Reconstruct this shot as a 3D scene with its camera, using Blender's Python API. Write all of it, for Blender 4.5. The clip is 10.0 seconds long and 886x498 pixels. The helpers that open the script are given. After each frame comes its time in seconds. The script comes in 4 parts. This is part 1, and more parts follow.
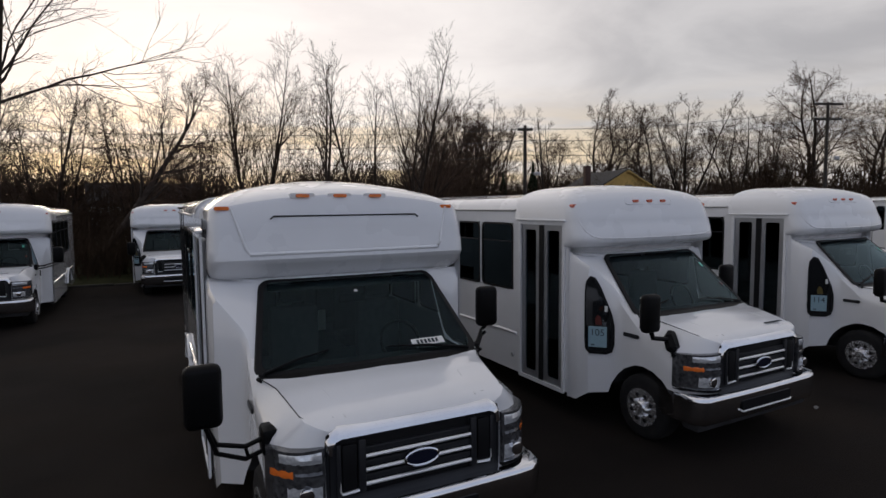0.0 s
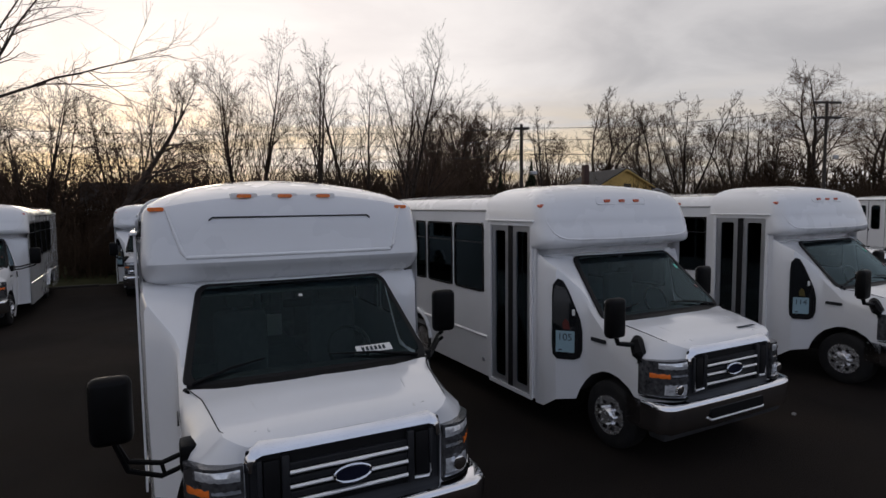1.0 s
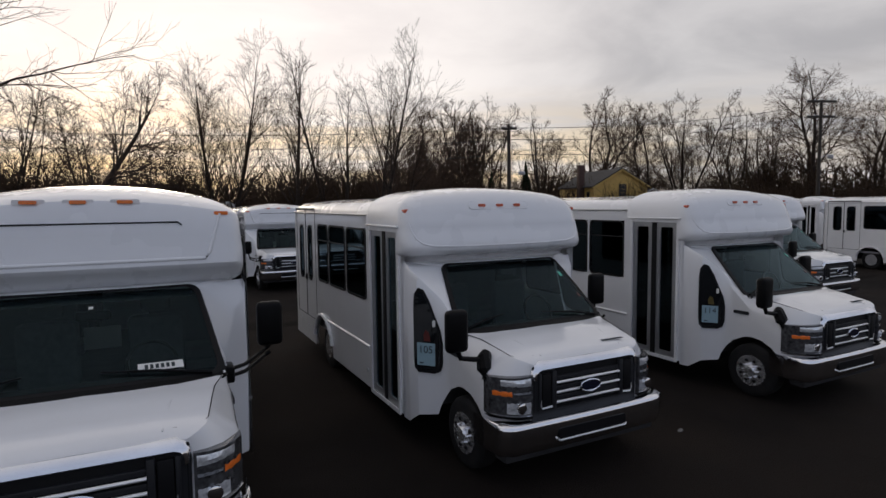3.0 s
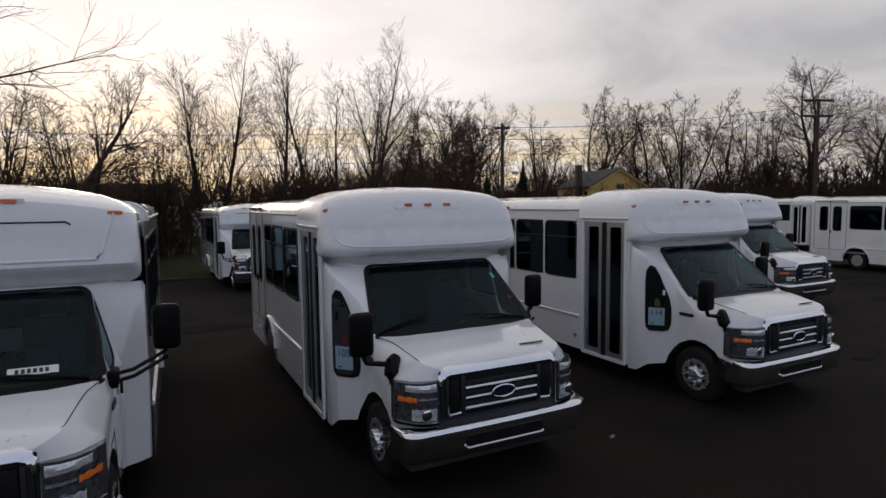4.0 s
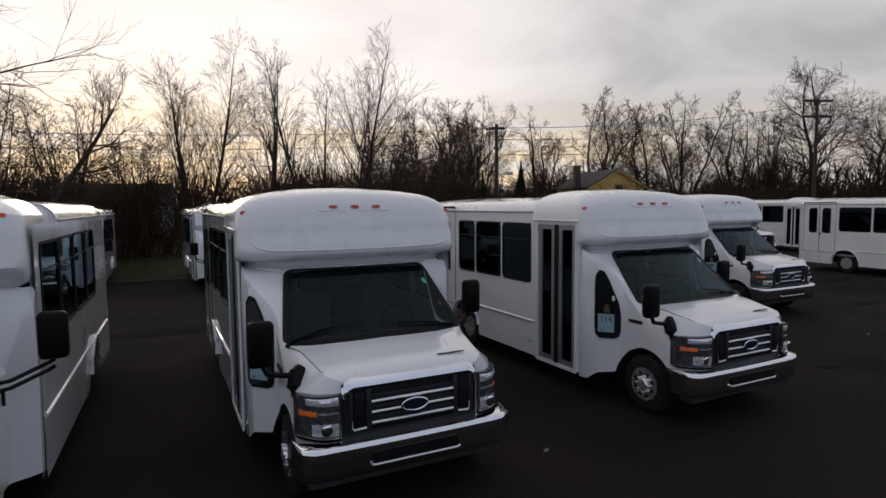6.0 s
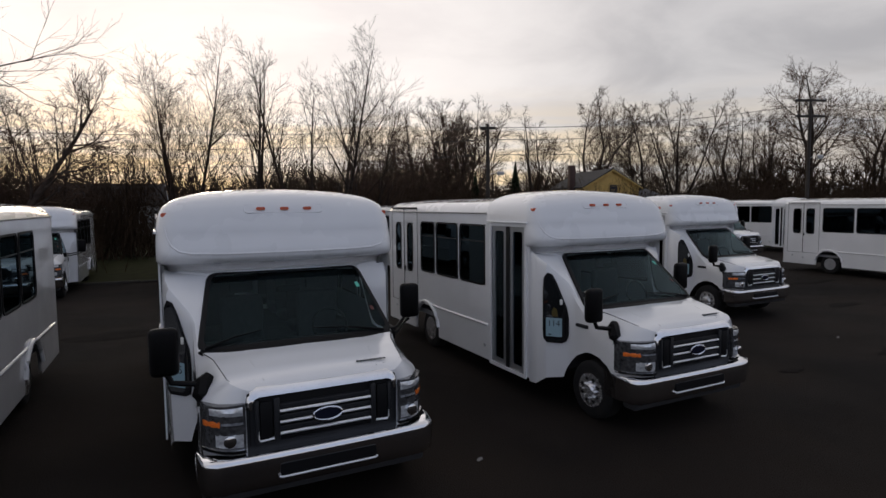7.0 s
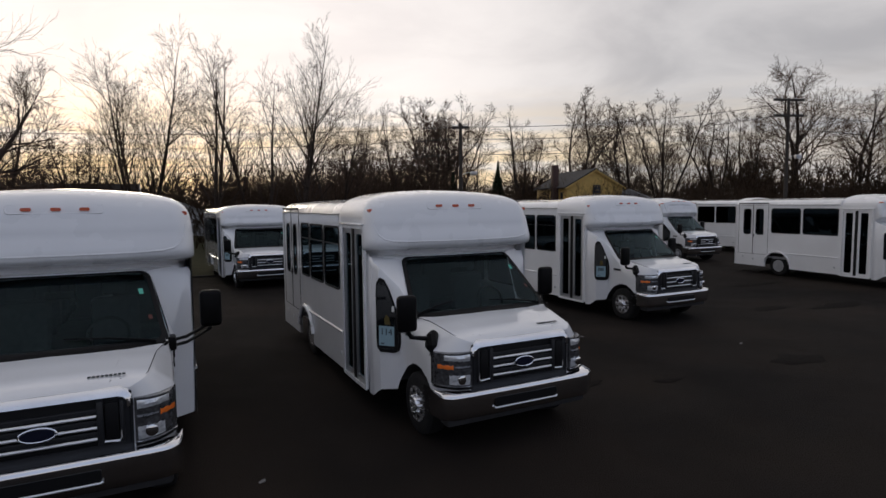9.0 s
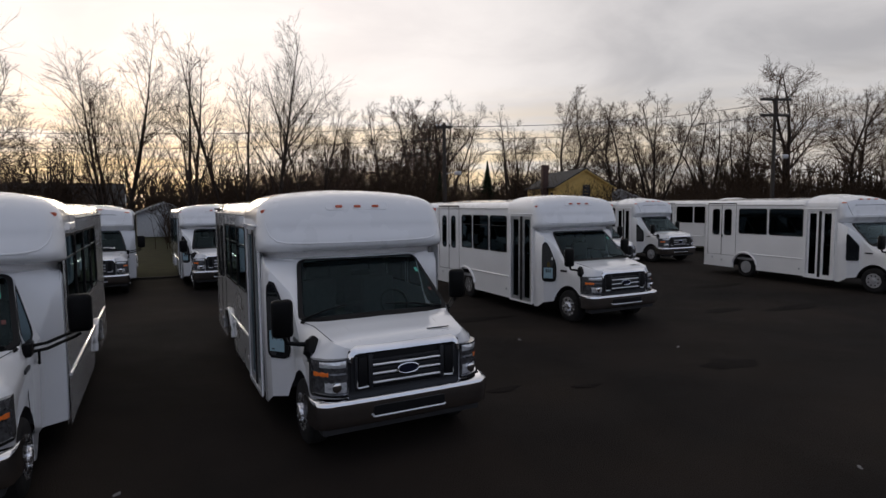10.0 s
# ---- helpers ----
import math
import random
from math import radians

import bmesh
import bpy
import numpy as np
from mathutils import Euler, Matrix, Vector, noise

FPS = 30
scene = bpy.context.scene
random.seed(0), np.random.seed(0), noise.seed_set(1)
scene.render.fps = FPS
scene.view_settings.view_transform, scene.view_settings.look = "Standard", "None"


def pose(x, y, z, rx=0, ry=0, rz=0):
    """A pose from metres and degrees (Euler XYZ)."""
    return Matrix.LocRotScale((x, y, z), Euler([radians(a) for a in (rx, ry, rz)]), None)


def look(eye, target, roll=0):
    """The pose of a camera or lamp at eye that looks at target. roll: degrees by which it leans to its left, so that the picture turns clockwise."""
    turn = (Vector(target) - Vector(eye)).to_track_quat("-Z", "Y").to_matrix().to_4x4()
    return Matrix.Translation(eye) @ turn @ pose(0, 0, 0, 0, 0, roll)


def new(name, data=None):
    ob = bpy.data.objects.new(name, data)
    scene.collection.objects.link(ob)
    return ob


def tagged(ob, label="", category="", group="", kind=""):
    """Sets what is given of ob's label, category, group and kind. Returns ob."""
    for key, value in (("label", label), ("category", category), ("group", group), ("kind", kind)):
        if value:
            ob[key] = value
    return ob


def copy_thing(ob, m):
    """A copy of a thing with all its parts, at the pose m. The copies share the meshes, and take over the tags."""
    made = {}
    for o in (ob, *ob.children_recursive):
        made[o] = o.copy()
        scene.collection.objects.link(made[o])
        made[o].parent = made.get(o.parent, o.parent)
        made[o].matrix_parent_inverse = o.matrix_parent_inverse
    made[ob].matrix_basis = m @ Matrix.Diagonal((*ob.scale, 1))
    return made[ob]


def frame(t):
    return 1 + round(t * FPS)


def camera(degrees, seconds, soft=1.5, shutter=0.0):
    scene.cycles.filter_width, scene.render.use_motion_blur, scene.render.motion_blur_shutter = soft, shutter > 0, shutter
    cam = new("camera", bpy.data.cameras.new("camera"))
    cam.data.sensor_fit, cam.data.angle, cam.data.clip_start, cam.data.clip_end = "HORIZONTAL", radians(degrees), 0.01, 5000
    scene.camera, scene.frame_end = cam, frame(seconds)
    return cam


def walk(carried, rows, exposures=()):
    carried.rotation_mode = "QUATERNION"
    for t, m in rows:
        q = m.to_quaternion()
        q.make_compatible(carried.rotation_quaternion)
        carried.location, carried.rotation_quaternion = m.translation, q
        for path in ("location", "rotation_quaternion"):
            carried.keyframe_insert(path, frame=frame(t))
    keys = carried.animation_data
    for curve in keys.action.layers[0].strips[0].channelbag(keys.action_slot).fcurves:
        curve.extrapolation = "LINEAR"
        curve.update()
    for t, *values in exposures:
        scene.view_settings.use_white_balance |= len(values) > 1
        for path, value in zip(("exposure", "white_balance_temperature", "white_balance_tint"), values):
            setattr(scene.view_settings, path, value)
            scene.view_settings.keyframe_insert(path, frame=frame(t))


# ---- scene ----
cam = camera(75.6, 10.0, soft=1.5)
METRES, EYE, TILT, LEAN, TURN = 8.4, 2.69, 0.0, 0.0, -25.9
ROWS = [
    (0.0, 0.0, 0.0, 0.0, -0.04, -4.47, 0.52),
    (0.5, 0.025, 0.0145, -0.0026, -0.0, -4.54, 0.54),
    (1.0, 0.0543, 0.0274, 0.0006, 0.1, -4.53, 0.57),
    (1.5, 0.0933, 0.0377, 0.0038, 0.24, -4.55, 0.58),
    (2.0, 0.1404, 0.0487, 0.0055, 0.45, -4.54, 0.58),
    (2.5, 0.1942, 0.0597, 0.0059, 0.62, -4.54, 0.61),
    (3.0, 0.2535, 0.0701, 0.0053, 0.79, -4.53, 0.6),
    (4.5, 0.3941, 0.1033, 0.003, 1.39, -4.51, 0.59),
    (5.0, 0.4097, 0.1107, 0.0029, 1.54, -4.48, 0.55),
    (5.5, 0.4318, 0.12, 0.0035, 1.61, -4.47, 0.51),
    (7.0, 0.5521, 0.1556, 0.0062, 1.63, -4.49, 0.49),
    (7.5, 0.6065, 0.1688, 0.0065, 1.59, -4.5, 0.49),
    (8.0, 0.6678, 0.1842, 0.0071, 1.56, -4.49, 0.5),
    (8.5, 0.7366, 0.2009, 0.007, 1.54, -4.48, 0.49),
    (9.0, 0.8099, 0.219, 0.0048, 1.56, -4.48, 0.49),
    (9.5, 0.886, 0.2361, 0.0045, 1.54, -4.47, 0.5),
    (10.0, 0.9642, 0.2517, 0.0048, 1.53, -4.5, 0.47),
]
walk(cam, [(t, pose(0, 0, EYE, TILT, LEAN, TURN) @ pose(METRES * x, METRES * y, METRES * z, 90 + pitch, roll, yaw)) for t, x, y, z, yaw, pitch, roll in ROWS])

# ---------------------------------------------------------------- sky and sun
SUN_AZ, SUN_EL = radians(3.0), radians(7.0)          # azimuth from +y towards -x
SUN_WAY = Vector((-math.sin(SUN_AZ) * math.cos(SUN_EL), math.cos(SUN_AZ) * math.cos(SUN_EL), math.sin(SUN_EL)))


def make_world():
    w = bpy.data.worlds.new("evening_overcast")
    w.use_nodes = True
    nt = w.node_tree
    nt.nodes.clear()
    N = lambda kind: nt.nodes.new(kind)
    L = nt.links.new
    out, bg = N("ShaderNodeOutputWorld"), N("ShaderNodeBackground")
    sky = N("ShaderNodeTexSky")
    sky.sky_type, sky.sun_disc = "NISHITA", False
    sky.sun_elevation, sky.sun_rotation = SUN_EL, -SUN_AZ
    co = N("ShaderNodeTexCoord")
    sep = N("ShaderNodeSeparateXYZ")
    L(co.outputs["Generated"], sep.inputs[0])

    def m(op, a, b=None, c=None, clamp=False):
        n = N("ShaderNodeMath")
        n.operation, n.use_clamp = op, clamp
        for i, v in enumerate((a, b, c)):
            if v is None:
                continue
            if isinstance(v, (int, float)):
                n.inputs[i].default_value = v
            else:
                L(v, n.inputs[i])
        return n.outputs[0]

    def ramp(v, lo, hi):
        n = N("ShaderNodeMapRange")
        n.interpolation_type = "SMOOTHSTEP"
        L(v, n.inputs["Value"])
        n.inputs["From Min"].default_value, n.inputs["From Max"].default_value = lo, hi
        return n.outputs["Result"]

    def mix(f, a, b):
        n = N("ShaderNodeMix")
        n.data_type = "RGBA"
        if isinstance(f, (int, float)):
            n.inputs[0].default_value = f
        else:
            L(f, n.inputs[0])
        for k, v in ((6, a), (7, b)):
            if isinstance(v, tuple):
                n.inputs[k].default_value = (*v, 1)
            else:
                L(v, n.inputs[k])
        return n.outputs[2]

    dot = N("ShaderNodeVectorMath")
    dot.operation = "DOT_PRODUCT"
    L(co.outputs["Generated"], dot.inputs[0])
    dot.inputs[1].default_value = Vector((SUN_WAY.x, SUN_WAY.y, 0.2)).normalized()
    near = ramp(dot.outputs["Value"], 0.62, 0.985)
    # flat cloud sheet overhead: project the way onto a plane
    up = m("MAXIMUM", sep.outputs["Z"], 0.0)
    den = m("ADD", up, 0.16)
    comb = N("ShaderNodeCombineXYZ")
    L(m("DIVIDE", sep.outputs["X"], den), comb.inputs[0])
    L(m("DIVIDE", sep.outputs["Y"], den), comb.inputs[1])
    noi = N("ShaderNodeTexNoise")
    noi.inputs["Scale"].default_value, noi.inputs["Detail"].default_value = 1.3, 8
    noi.inputs["Roughness"].default_value = 0.55
    noi.inputs["Distortion"].default_value = 0.4
    L(comb.outputs[0], noi.inputs["Vector"])
    puffs = ramp(noi.outputs[0], 0.33, 0.68)
    away = ramp(dot.outputs["Value"], 0.35, -0.6)
    grey = mix(away, (0.435, 0.42, 0.435), (0.34, 0.38, 0.50))
    pale = mix(away, (0.615, 0.59, 0.595), (0.39, 0.43, 0.55))
    cloud = mix(near, grey, (0.90, 0.83, 0.81))
    thin = mix(near, pale, (1.03, 0.955, 0.92))
    cloud = mix(puffs, cloud, thin)
    # a clear yellow band under the cloud sheet, along the horizon by the sun
    low = m("SUBTRACT", 1.0, ramp(sep.outputs["Z"], 0.05, 0.21))
    streak = N("ShaderNodeTexNoise")
    mp = N("ShaderNodeMapping")
    mp.inputs["Scale"].default_value = (2.2, 2.2, 26)
    L(co.outputs["Generated"], mp.inputs["Vector"])
    L(mp.outputs[0], streak.inputs["Vector"])
    streak.inputs["Scale"].default_value, streak.inputs["Detail"].default_value = 1.6, 4
    band = m("MULTIPLY", low, ramp(streak.outputs[0], 0.34, 0.62))
    side = ramp(dot.outputs["Value"], 0.35, 0.97)
    warm = mix(side, (0.55, 0.47, 0.40), (0.95, 0.70, 0.38))
    cloud = mix(m("MULTIPLY", band, 0.75), cloud, warm)
    add = N("ShaderNodeMix")
    add.data_type, add.blend_type = "RGBA", "ADD"
    add.inputs[0].default_value = 0.01
    L(cloud, add.inputs[6])
    L(sky.outputs[0], add.inputs[7])
    L(add.outputs[2], bg.inputs["Color"])
    bg.inputs["Strength"].default_value = 1.0
    L(bg.outputs[0], out.inputs[0])
    scene.world = w


make_world()
sun = new("sun", bpy.data.lights.new("sun", "SUN"))
sun.data.energy, sun.data.angle, sun.data.color = 0.5, radians(14), (1.0, 0.86, 0.68)
sun.matrix_world = look((0, 0, 30), Vector((0, 0, 30)) - SUN_WAY)
scene.view_settings.exposure = 0.0


# ---------------------------------------------------------------- materials
def material(name, colour, rough=0.5, metal=0.0, spec=0.5, vary=0.0, scale=6.0, bump=0.0, bump_scale=60.0, coat=0.0, rough_vary=0.0, each=0.0, dirt=None, dirt_amount=0.0, dirt_scale=1.5):
    mat = bpy.data.materials.new(name)
    mat.use_nodes = True
    nt = mat.node_tree
    b = nt.nodes["Principled BSDF"]
    L = nt.links.new
    b.inputs["Base Color"].default_value = (*colour, 1)
    b.inputs["Roughness"].default_value, b.inputs["Metallic"].default_value = rough, metal
    b.inputs["Specular IOR Level"].default_value, b.inputs["Coat Weight"].default_value = spec, coat
    b.inputs["Coat Roughness"].default_value = 0.04
    co = nt.nodes.new("ShaderNodeTexCoord")

    def noise_at(s, detail=5):
        n = nt.nodes.new("ShaderNodeTexNoise")
        n.inputs["Scale"].default_value, n.inputs["Detail"].default_value = s, detail
        L(co.outputs["Object"], n.inputs["Vector"])
        return n.outputs[0]

    def mapped(v, a, c, lo=0.3, hi=0.7):
        n = nt.nodes.new("ShaderNodeMapRange")
        L(v, n.inputs[0])
        n.inputs[1].default_value, n.inputs[2].default_value = lo, hi
        n.inputs[3].default_value, n.inputs[4].default_value = a, c
        return n.outputs[0]

    last = None
    if vary:
        hsv = nt.nodes.new("ShaderNodeHueSaturation")
        hsv.inputs["Color"].default_value = (*colour, 1)
        v = mapped(noise_at(scale), 1 - vary, 1 + vary)
        if each:
            info = nt.nodes.new("ShaderNodeObjectInfo")
            mul = nt.nodes.new("ShaderNodeMath")
            mul.operation = "MULTIPLY"
            L(v, mul.inputs[0])
            L(mapped(info.outputs["Random"], 1 - each, 1 + each, 0, 1), mul.inputs[1])
            v = mul.outputs[0]
        L(v, hsv.inputs["Value"])
        last = hsv.outputs[0]
    if dirt:
        mx = nt.nodes.new("ShaderNodeMix")
        mx.data_type = "RGBA"
        L(mapped(noise_at(dirt_scale, 8), 0, dirt_amount, 0.42, 0.72), mx.inputs[0])
        if last:
            L(last, mx.inputs[6])
        else:
            mx.inputs[6].default_value = (*colour, 1)
        mx.inputs[7].default_value = (*dirt, 1)
        last = mx.outputs[2]
    if last:
        L(last, b.inputs["Base Color"])
    if rough_vary:
        L(mapped(noise_at(scale * 2.3), rough - rough_vary, rough + rough_vary), b.inputs["Roughness"])
    if bump:
        bp = nt.nodes.new("ShaderNodeBump")
        bp.inputs["Strength"].default_value, bp.inputs["Distance"].default_value = bump, 0.02
        L(noise_at(bump_scale), bp.inputs["Height"])
        L(bp.outputs[0], b.inputs["Normal"])
    return mat


def glass_material(name, tint, gloss=0.03):
    """Tinted pane: sees through darkly, mirrors the sky at grazing views."""
    mat = bpy.data.materials.new(name)
    mat.use_nodes = True
    nt = mat.node_tree
    nt.nodes.clear()
    L = nt.links.new
    out, mx = nt.nodes.new("ShaderNodeOutputMaterial"), nt.nodes.new("ShaderNodeMixShader")
    tr, gl, fr = nt.nodes.new("ShaderNodeBsdfTransparent"), nt.nodes.new("ShaderNodeBsdfGlossy"), nt.nodes.new("ShaderNodeFresnel")
    tr.inputs[0].default_value = (*tint, 1)
    gl.inputs["Roughness"].default_value = gloss
    gl.inputs["Color"].default_value = (0.66, 0.90, 1.0, 1)
    fr.inputs["IOR"].default_value = 1.30
    L(fr.outputs[0], mx.inputs[0])
    L(tr.outputs[0], mx.inputs[1])
    L(gl.outputs[0], mx.inputs[2])
    L(mx.outputs[0], out.inputs[0])
    return mat


PAINT = material("white_paint", (0.78, 0.785, 0.80), 0.22, coat=1.0, vary=0.03, scale=1.3, rough_vary=0.05, dirt=(0.52, 0.50, 0.47), dirt_amount=0.12, dirt_scale=1.1)
GELCOAT = material("white_gelcoat", (0.80, 0.805, 0.82), 0.26, coat=0.8, vary=0.02, scale=0.9, rough_vary=0.06, dirt=(0.5, 0.48, 0.46), dirt_amount=0.10, dirt_scale=0.8, bump=0.03, bump_scale=4)
SKIRT = material("under_body", (0.03, 0.03, 0.032), 0.8, vary=0.2)
BRIGHT = material("bright_trim", (0.88, 0.885, 0.90), 0.32, metal=0.8, vary=0.03)
CHROME = material("chrome", (0.82, 0.83, 0.86), 0.07, metal=1.0, rough_vary=0.03, vary=0.03)
RIMCHROME = material("polished_rim", (0.88, 0.88, 0.90), 0.24, metal=0.88, rough_vary=0.05, vary=0.06, scale=12)
STEEL = material("painted_steel_rim", (0.45, 0.45, 0.47), 0.4, metal=0.6, vary=0.1)
ALU = material("brushed_aluminium", (0.42, 0.43, 0.45), 0.42, metal=0.85, vary=0.06, scale=20)
PLASTIC = material("black_plastic", (0.0035, 0.0035, 0.004), 0.4, spec=0.12, vary=0.2, scale=14, bump=0.1, bump_scale=300)
GRILLE = material("dark_grille_plastic", (0.02, 0.021, 0.024), 0.4, spec=0.3, vary=0.1)
RUBBER = material("tyre_rubber", (0.010, 0.010, 0.011), 0.78, spec=0.25, vary=0.3, scale=9, dirt=(0.022, 0.02, 0.018), dirt_amount=0.5, dirt_scale=5, bump=0.2, bump_scale=90)
SEAL = material("black_seal", (0.006, 0.006, 0.007), 0.55, spec=0.2)
AMBER = material("amber_lens", (0.85, 0.19, 0.03), 0.15, vary=0.1, scale=30, coat=0.6)
REDLENS = material("red_amber_lens", (0.62, 0.12, 0.06), 0.2, vary=0.1, scale=30, coat=0.6)
CLEAR = material("clear_lens", (0.74, 0.76, 0.79), 0.16, metal=0.45, vary=0.35, scale=26, bump=0.12, bump_scale=45, coat=1.0)
LAMPBODY = material("smoked_lamp_body", (0.09, 0.091, 0.097), 0.14, metal=0.4, vary=0.6, scale=22, coat=0.7)
TINT = glass_material("tinted_glass", (0.010, 0.011, 0.012))
DOORGLASS = glass_material("door_glass", (0.22, 0.24, 0.25))
SCREEN = glass_material("windscreen_glass", (0.42, 0.50, 0.50))
DARKGLASS = material("dark_window", (0.010, 0.012, 0.014), 0.05, coat=0.4, vary=0.3, scale=3)
MIRROR = material("mirror_glass", (0.8, 0.8, 0.8), 0.02, metal=1.0)
INSIDE = material("grey_interior", (0.22, 0.22, 0.23), 0.8, vary=0.1)
SEATCLOTH = material("grey_seat_cloth", (0.07, 0.075, 0.085), 0.9, vary=0.2, scale=30, bump=0.3, bump_scale=200)
DASH = material("dark_dashboard", (0.02, 0.02, 0.022), 0.7, vary=0.2)
PAPER_BLUE = material("pale_blue_paper", (0.27, 0.40, 0.46), 0.7, vary=0.05)
LITTER = material("grey_litter", (0.16, 0.155, 0.15), 0.8, vary=0.2)
PAPER_WHITE = material("white_paper", (0.75, 0.75, 0.72), 0.7, vary=0.05)
INK = material("black_ink", (0.02, 0.03, 0.035), 0.6)
BADGE_BLUE = material("blue_enamel", (0.010, 0.012, 0.026), 0.2)
RED_PAINT = material("red_enamel", (0.10, 0.018, 0.015), 0.3)
YELLOW_RAIL = material("yellow_grab_rail", (0.09, 0.065, 0.012), 0.4)
GREEN_STICKER = material("green_sticker", (0.12, 0.55, 0.42), 0.5)
ASPHALT = material("dark_asphalt", (0.0096, 0.0073, 0.0062), 0.95, spec=0.12, vary=0.35, scale=0.55, bump=0.6, bump_scale=55, dirt=(0.023, 0.0170, 0.0128), dirt_amount=0.85, dirt_scale=0.32, rough_vary=0.05)
DIRT = material("winter_ground", (0.018, 0.015, 0.009), 0.95, spec=0.1, vary=0.4, scale=0.4, bump=0.8, bump_scale=8, dirt=(0.024, 0.018, 0.011), dirt_amount=0.9, dirt_scale=0.12)
GRASS = material("winter_grass", (0.024, 0.025, 0.009), 0.95, spec=0.1, vary=0.35, scale=2)
BARK = material("dark_bark", (0.045, 0.034, 0.028), 0.9, spec=0.15, vary=0.35, scale=5, bump=0.6, bump_scale=30, each=0.2)
TWIG = material("brown_twigs", (0.074, 0.047, 0.033), 0.9, spec=0.15, vary=0.3, scale=2, each=0.2)
BRUSH = material("brown_brushwood", (0.052, 0.034, 0.022), 0.9, spec=0.1, vary=0.4, scale=1.2)
EVERGREEN = material("dark_evergreen", (0.022, 0.030, 0.016), 0.9, spec=0.1, vary=0.4, scale=3)
POLEWOOD = material("grey_pole_wood", (0.05, 0.042, 0.037), 0.9, vary=0.25, scale=8, bump=0.4, bump_scale=30)
WIRE = material("wire", (0.03, 0.03, 0.032), 0.6)
SIDING = material("yellow_siding", (0.66, 0.43, 0.13), 0.7, vary=0.08, scale=2)
SHINGLE = material("dark_shingles", (0.04, 0.038, 0.038), 0.9, vary=0.3, scale=4, bump=0.4, bump_scale=12)
BRICK = material("chimney_brick", (0.07, 0.04, 0.033), 0.9, vary=0.3, scale=12, bump=0.4, bump_scale=25)
WHITEWOOD = material("white_trim_paint", (0.62, 0.62, 0.62), 0.6, vary=0.08)
GREYSIDING = material("grey_siding", (0.42, 0.42, 0.43), 0.7, vary=0.12, scale=1.5)
CONCRETE = material("weathered_concrete", (0.035, 0.031, 0.026), 0.9, vary=0.3, scale=4, bump=0.4, bump_scale=40, each=0.2)
TAR = material("tar_patch", (0.0104, 0.0083, 0.0072), 0.97, spec=0.08, vary=0.3, scale=3, bump=0.5, bump_scale=60)
DARKPANE = material("dark_house_window", (0.02, 0.02, 0.025), 0.1)


# ---------------------------------------------------------------- mesh helpers
def finish(name, bm, mats, angle=35):
    me = bpy.data.meshes.new(name)
    bmesh.ops.recalc_face_normals(bm, faces=bm.faces)
    bm.to_mesh(me)
    bm.free()
    for mt in mats if isinstance(mats, (list, tuple)) else [mats]:
        me.materials.append(mt)
    me.polygons.foreach_set("use_smooth", [True] * len(me.polygons))
    me.set_sharp_from_angle(angle=radians(angle))
    return me


def part(name, bm, mats, parent, label="", angle=35):
    ob = new(name, finish(name, bm, mats, angle))
    ob.parent = parent
    if label:
        tagged(ob, label)
    return ob


def empty(name, **tags):
    return tagged(new(name), **tags)


def box(x0, x1, y0, y1, z0, z1, bevel=0.0, seg=2, bm=None):
    own = bmesh.new()
    vs = [own.verts.new((x, y, z)) for z in (z0, z1) for x, y in ((x0, y0), (x1, y0), (x1, y1), (x0, y1))]
    for f in ((3, 2, 1, 0), (4, 5, 6, 7), (0, 1, 5, 4), (1, 2, 6, 5), (2, 3, 7, 6), (3, 0, 4, 7)):
        own.faces.new([vs[i] for i in f])
    if bevel:
        bmesh.ops.bevel(own, geom=own.edges[:], offset=bevel, segments=seg, affect="EDGES", profile=0.5)
    if bm is None:
        return own
    return join(bm, own)


def join(bm, other):
    me = bpy.data.meshes.new("tmp")
    other.to_mesh(me)
    other.free()
    bm.from_mesh(me)
    bpy.data.meshes.remove(me)
    return bm


def loft(rings, closed=True, caps=(True, True), skip=None, bm=None):
    bm = bm or bmesh.new()
    rows = [[bm.verts.new(p) for p in r] for r in rings]
    n = len(rows[0])
    for i in range(len(rows) - 1):
        for j in range(n if closed else n - 1):
            if skip and skip(i, j):
                continue
            k = (j + 1) % n
            bm.faces.new((rows[i][j], rows[i][k], rows[i + 1][k], rows[i + 1][j]))
    if caps[0]:
        bm.faces.new(rows[0])
    if caps[1]:
        bm.faces.new(rows[-1][::-1])
    return bm


def tube(points, r, k=6, bm=None, caps=True):
    pts = [Vector(p) for p in points]
    rings = []
    for i, p in enumerate(pts):
        d = (pts[min(i + 1, len(pts) - 1)] - pts[max(i - 1, 0)]).normalized()
        a = d.cross(Vector((0, 0, 1)) if abs(d.z) < 0.9 else Vector((1, 0, 0))).normalized()
        b = d.cross(a)
        rr = r[i] if isinstance(r, (list, tuple)) else r
        rings.append([p + rr * (math.cos(2 * math.pi * j / k) * a + math.sin(2 * math.pi * j / k) * b) for j in range(k)])
    return loft(rings, True, (caps, caps), bm=bm)


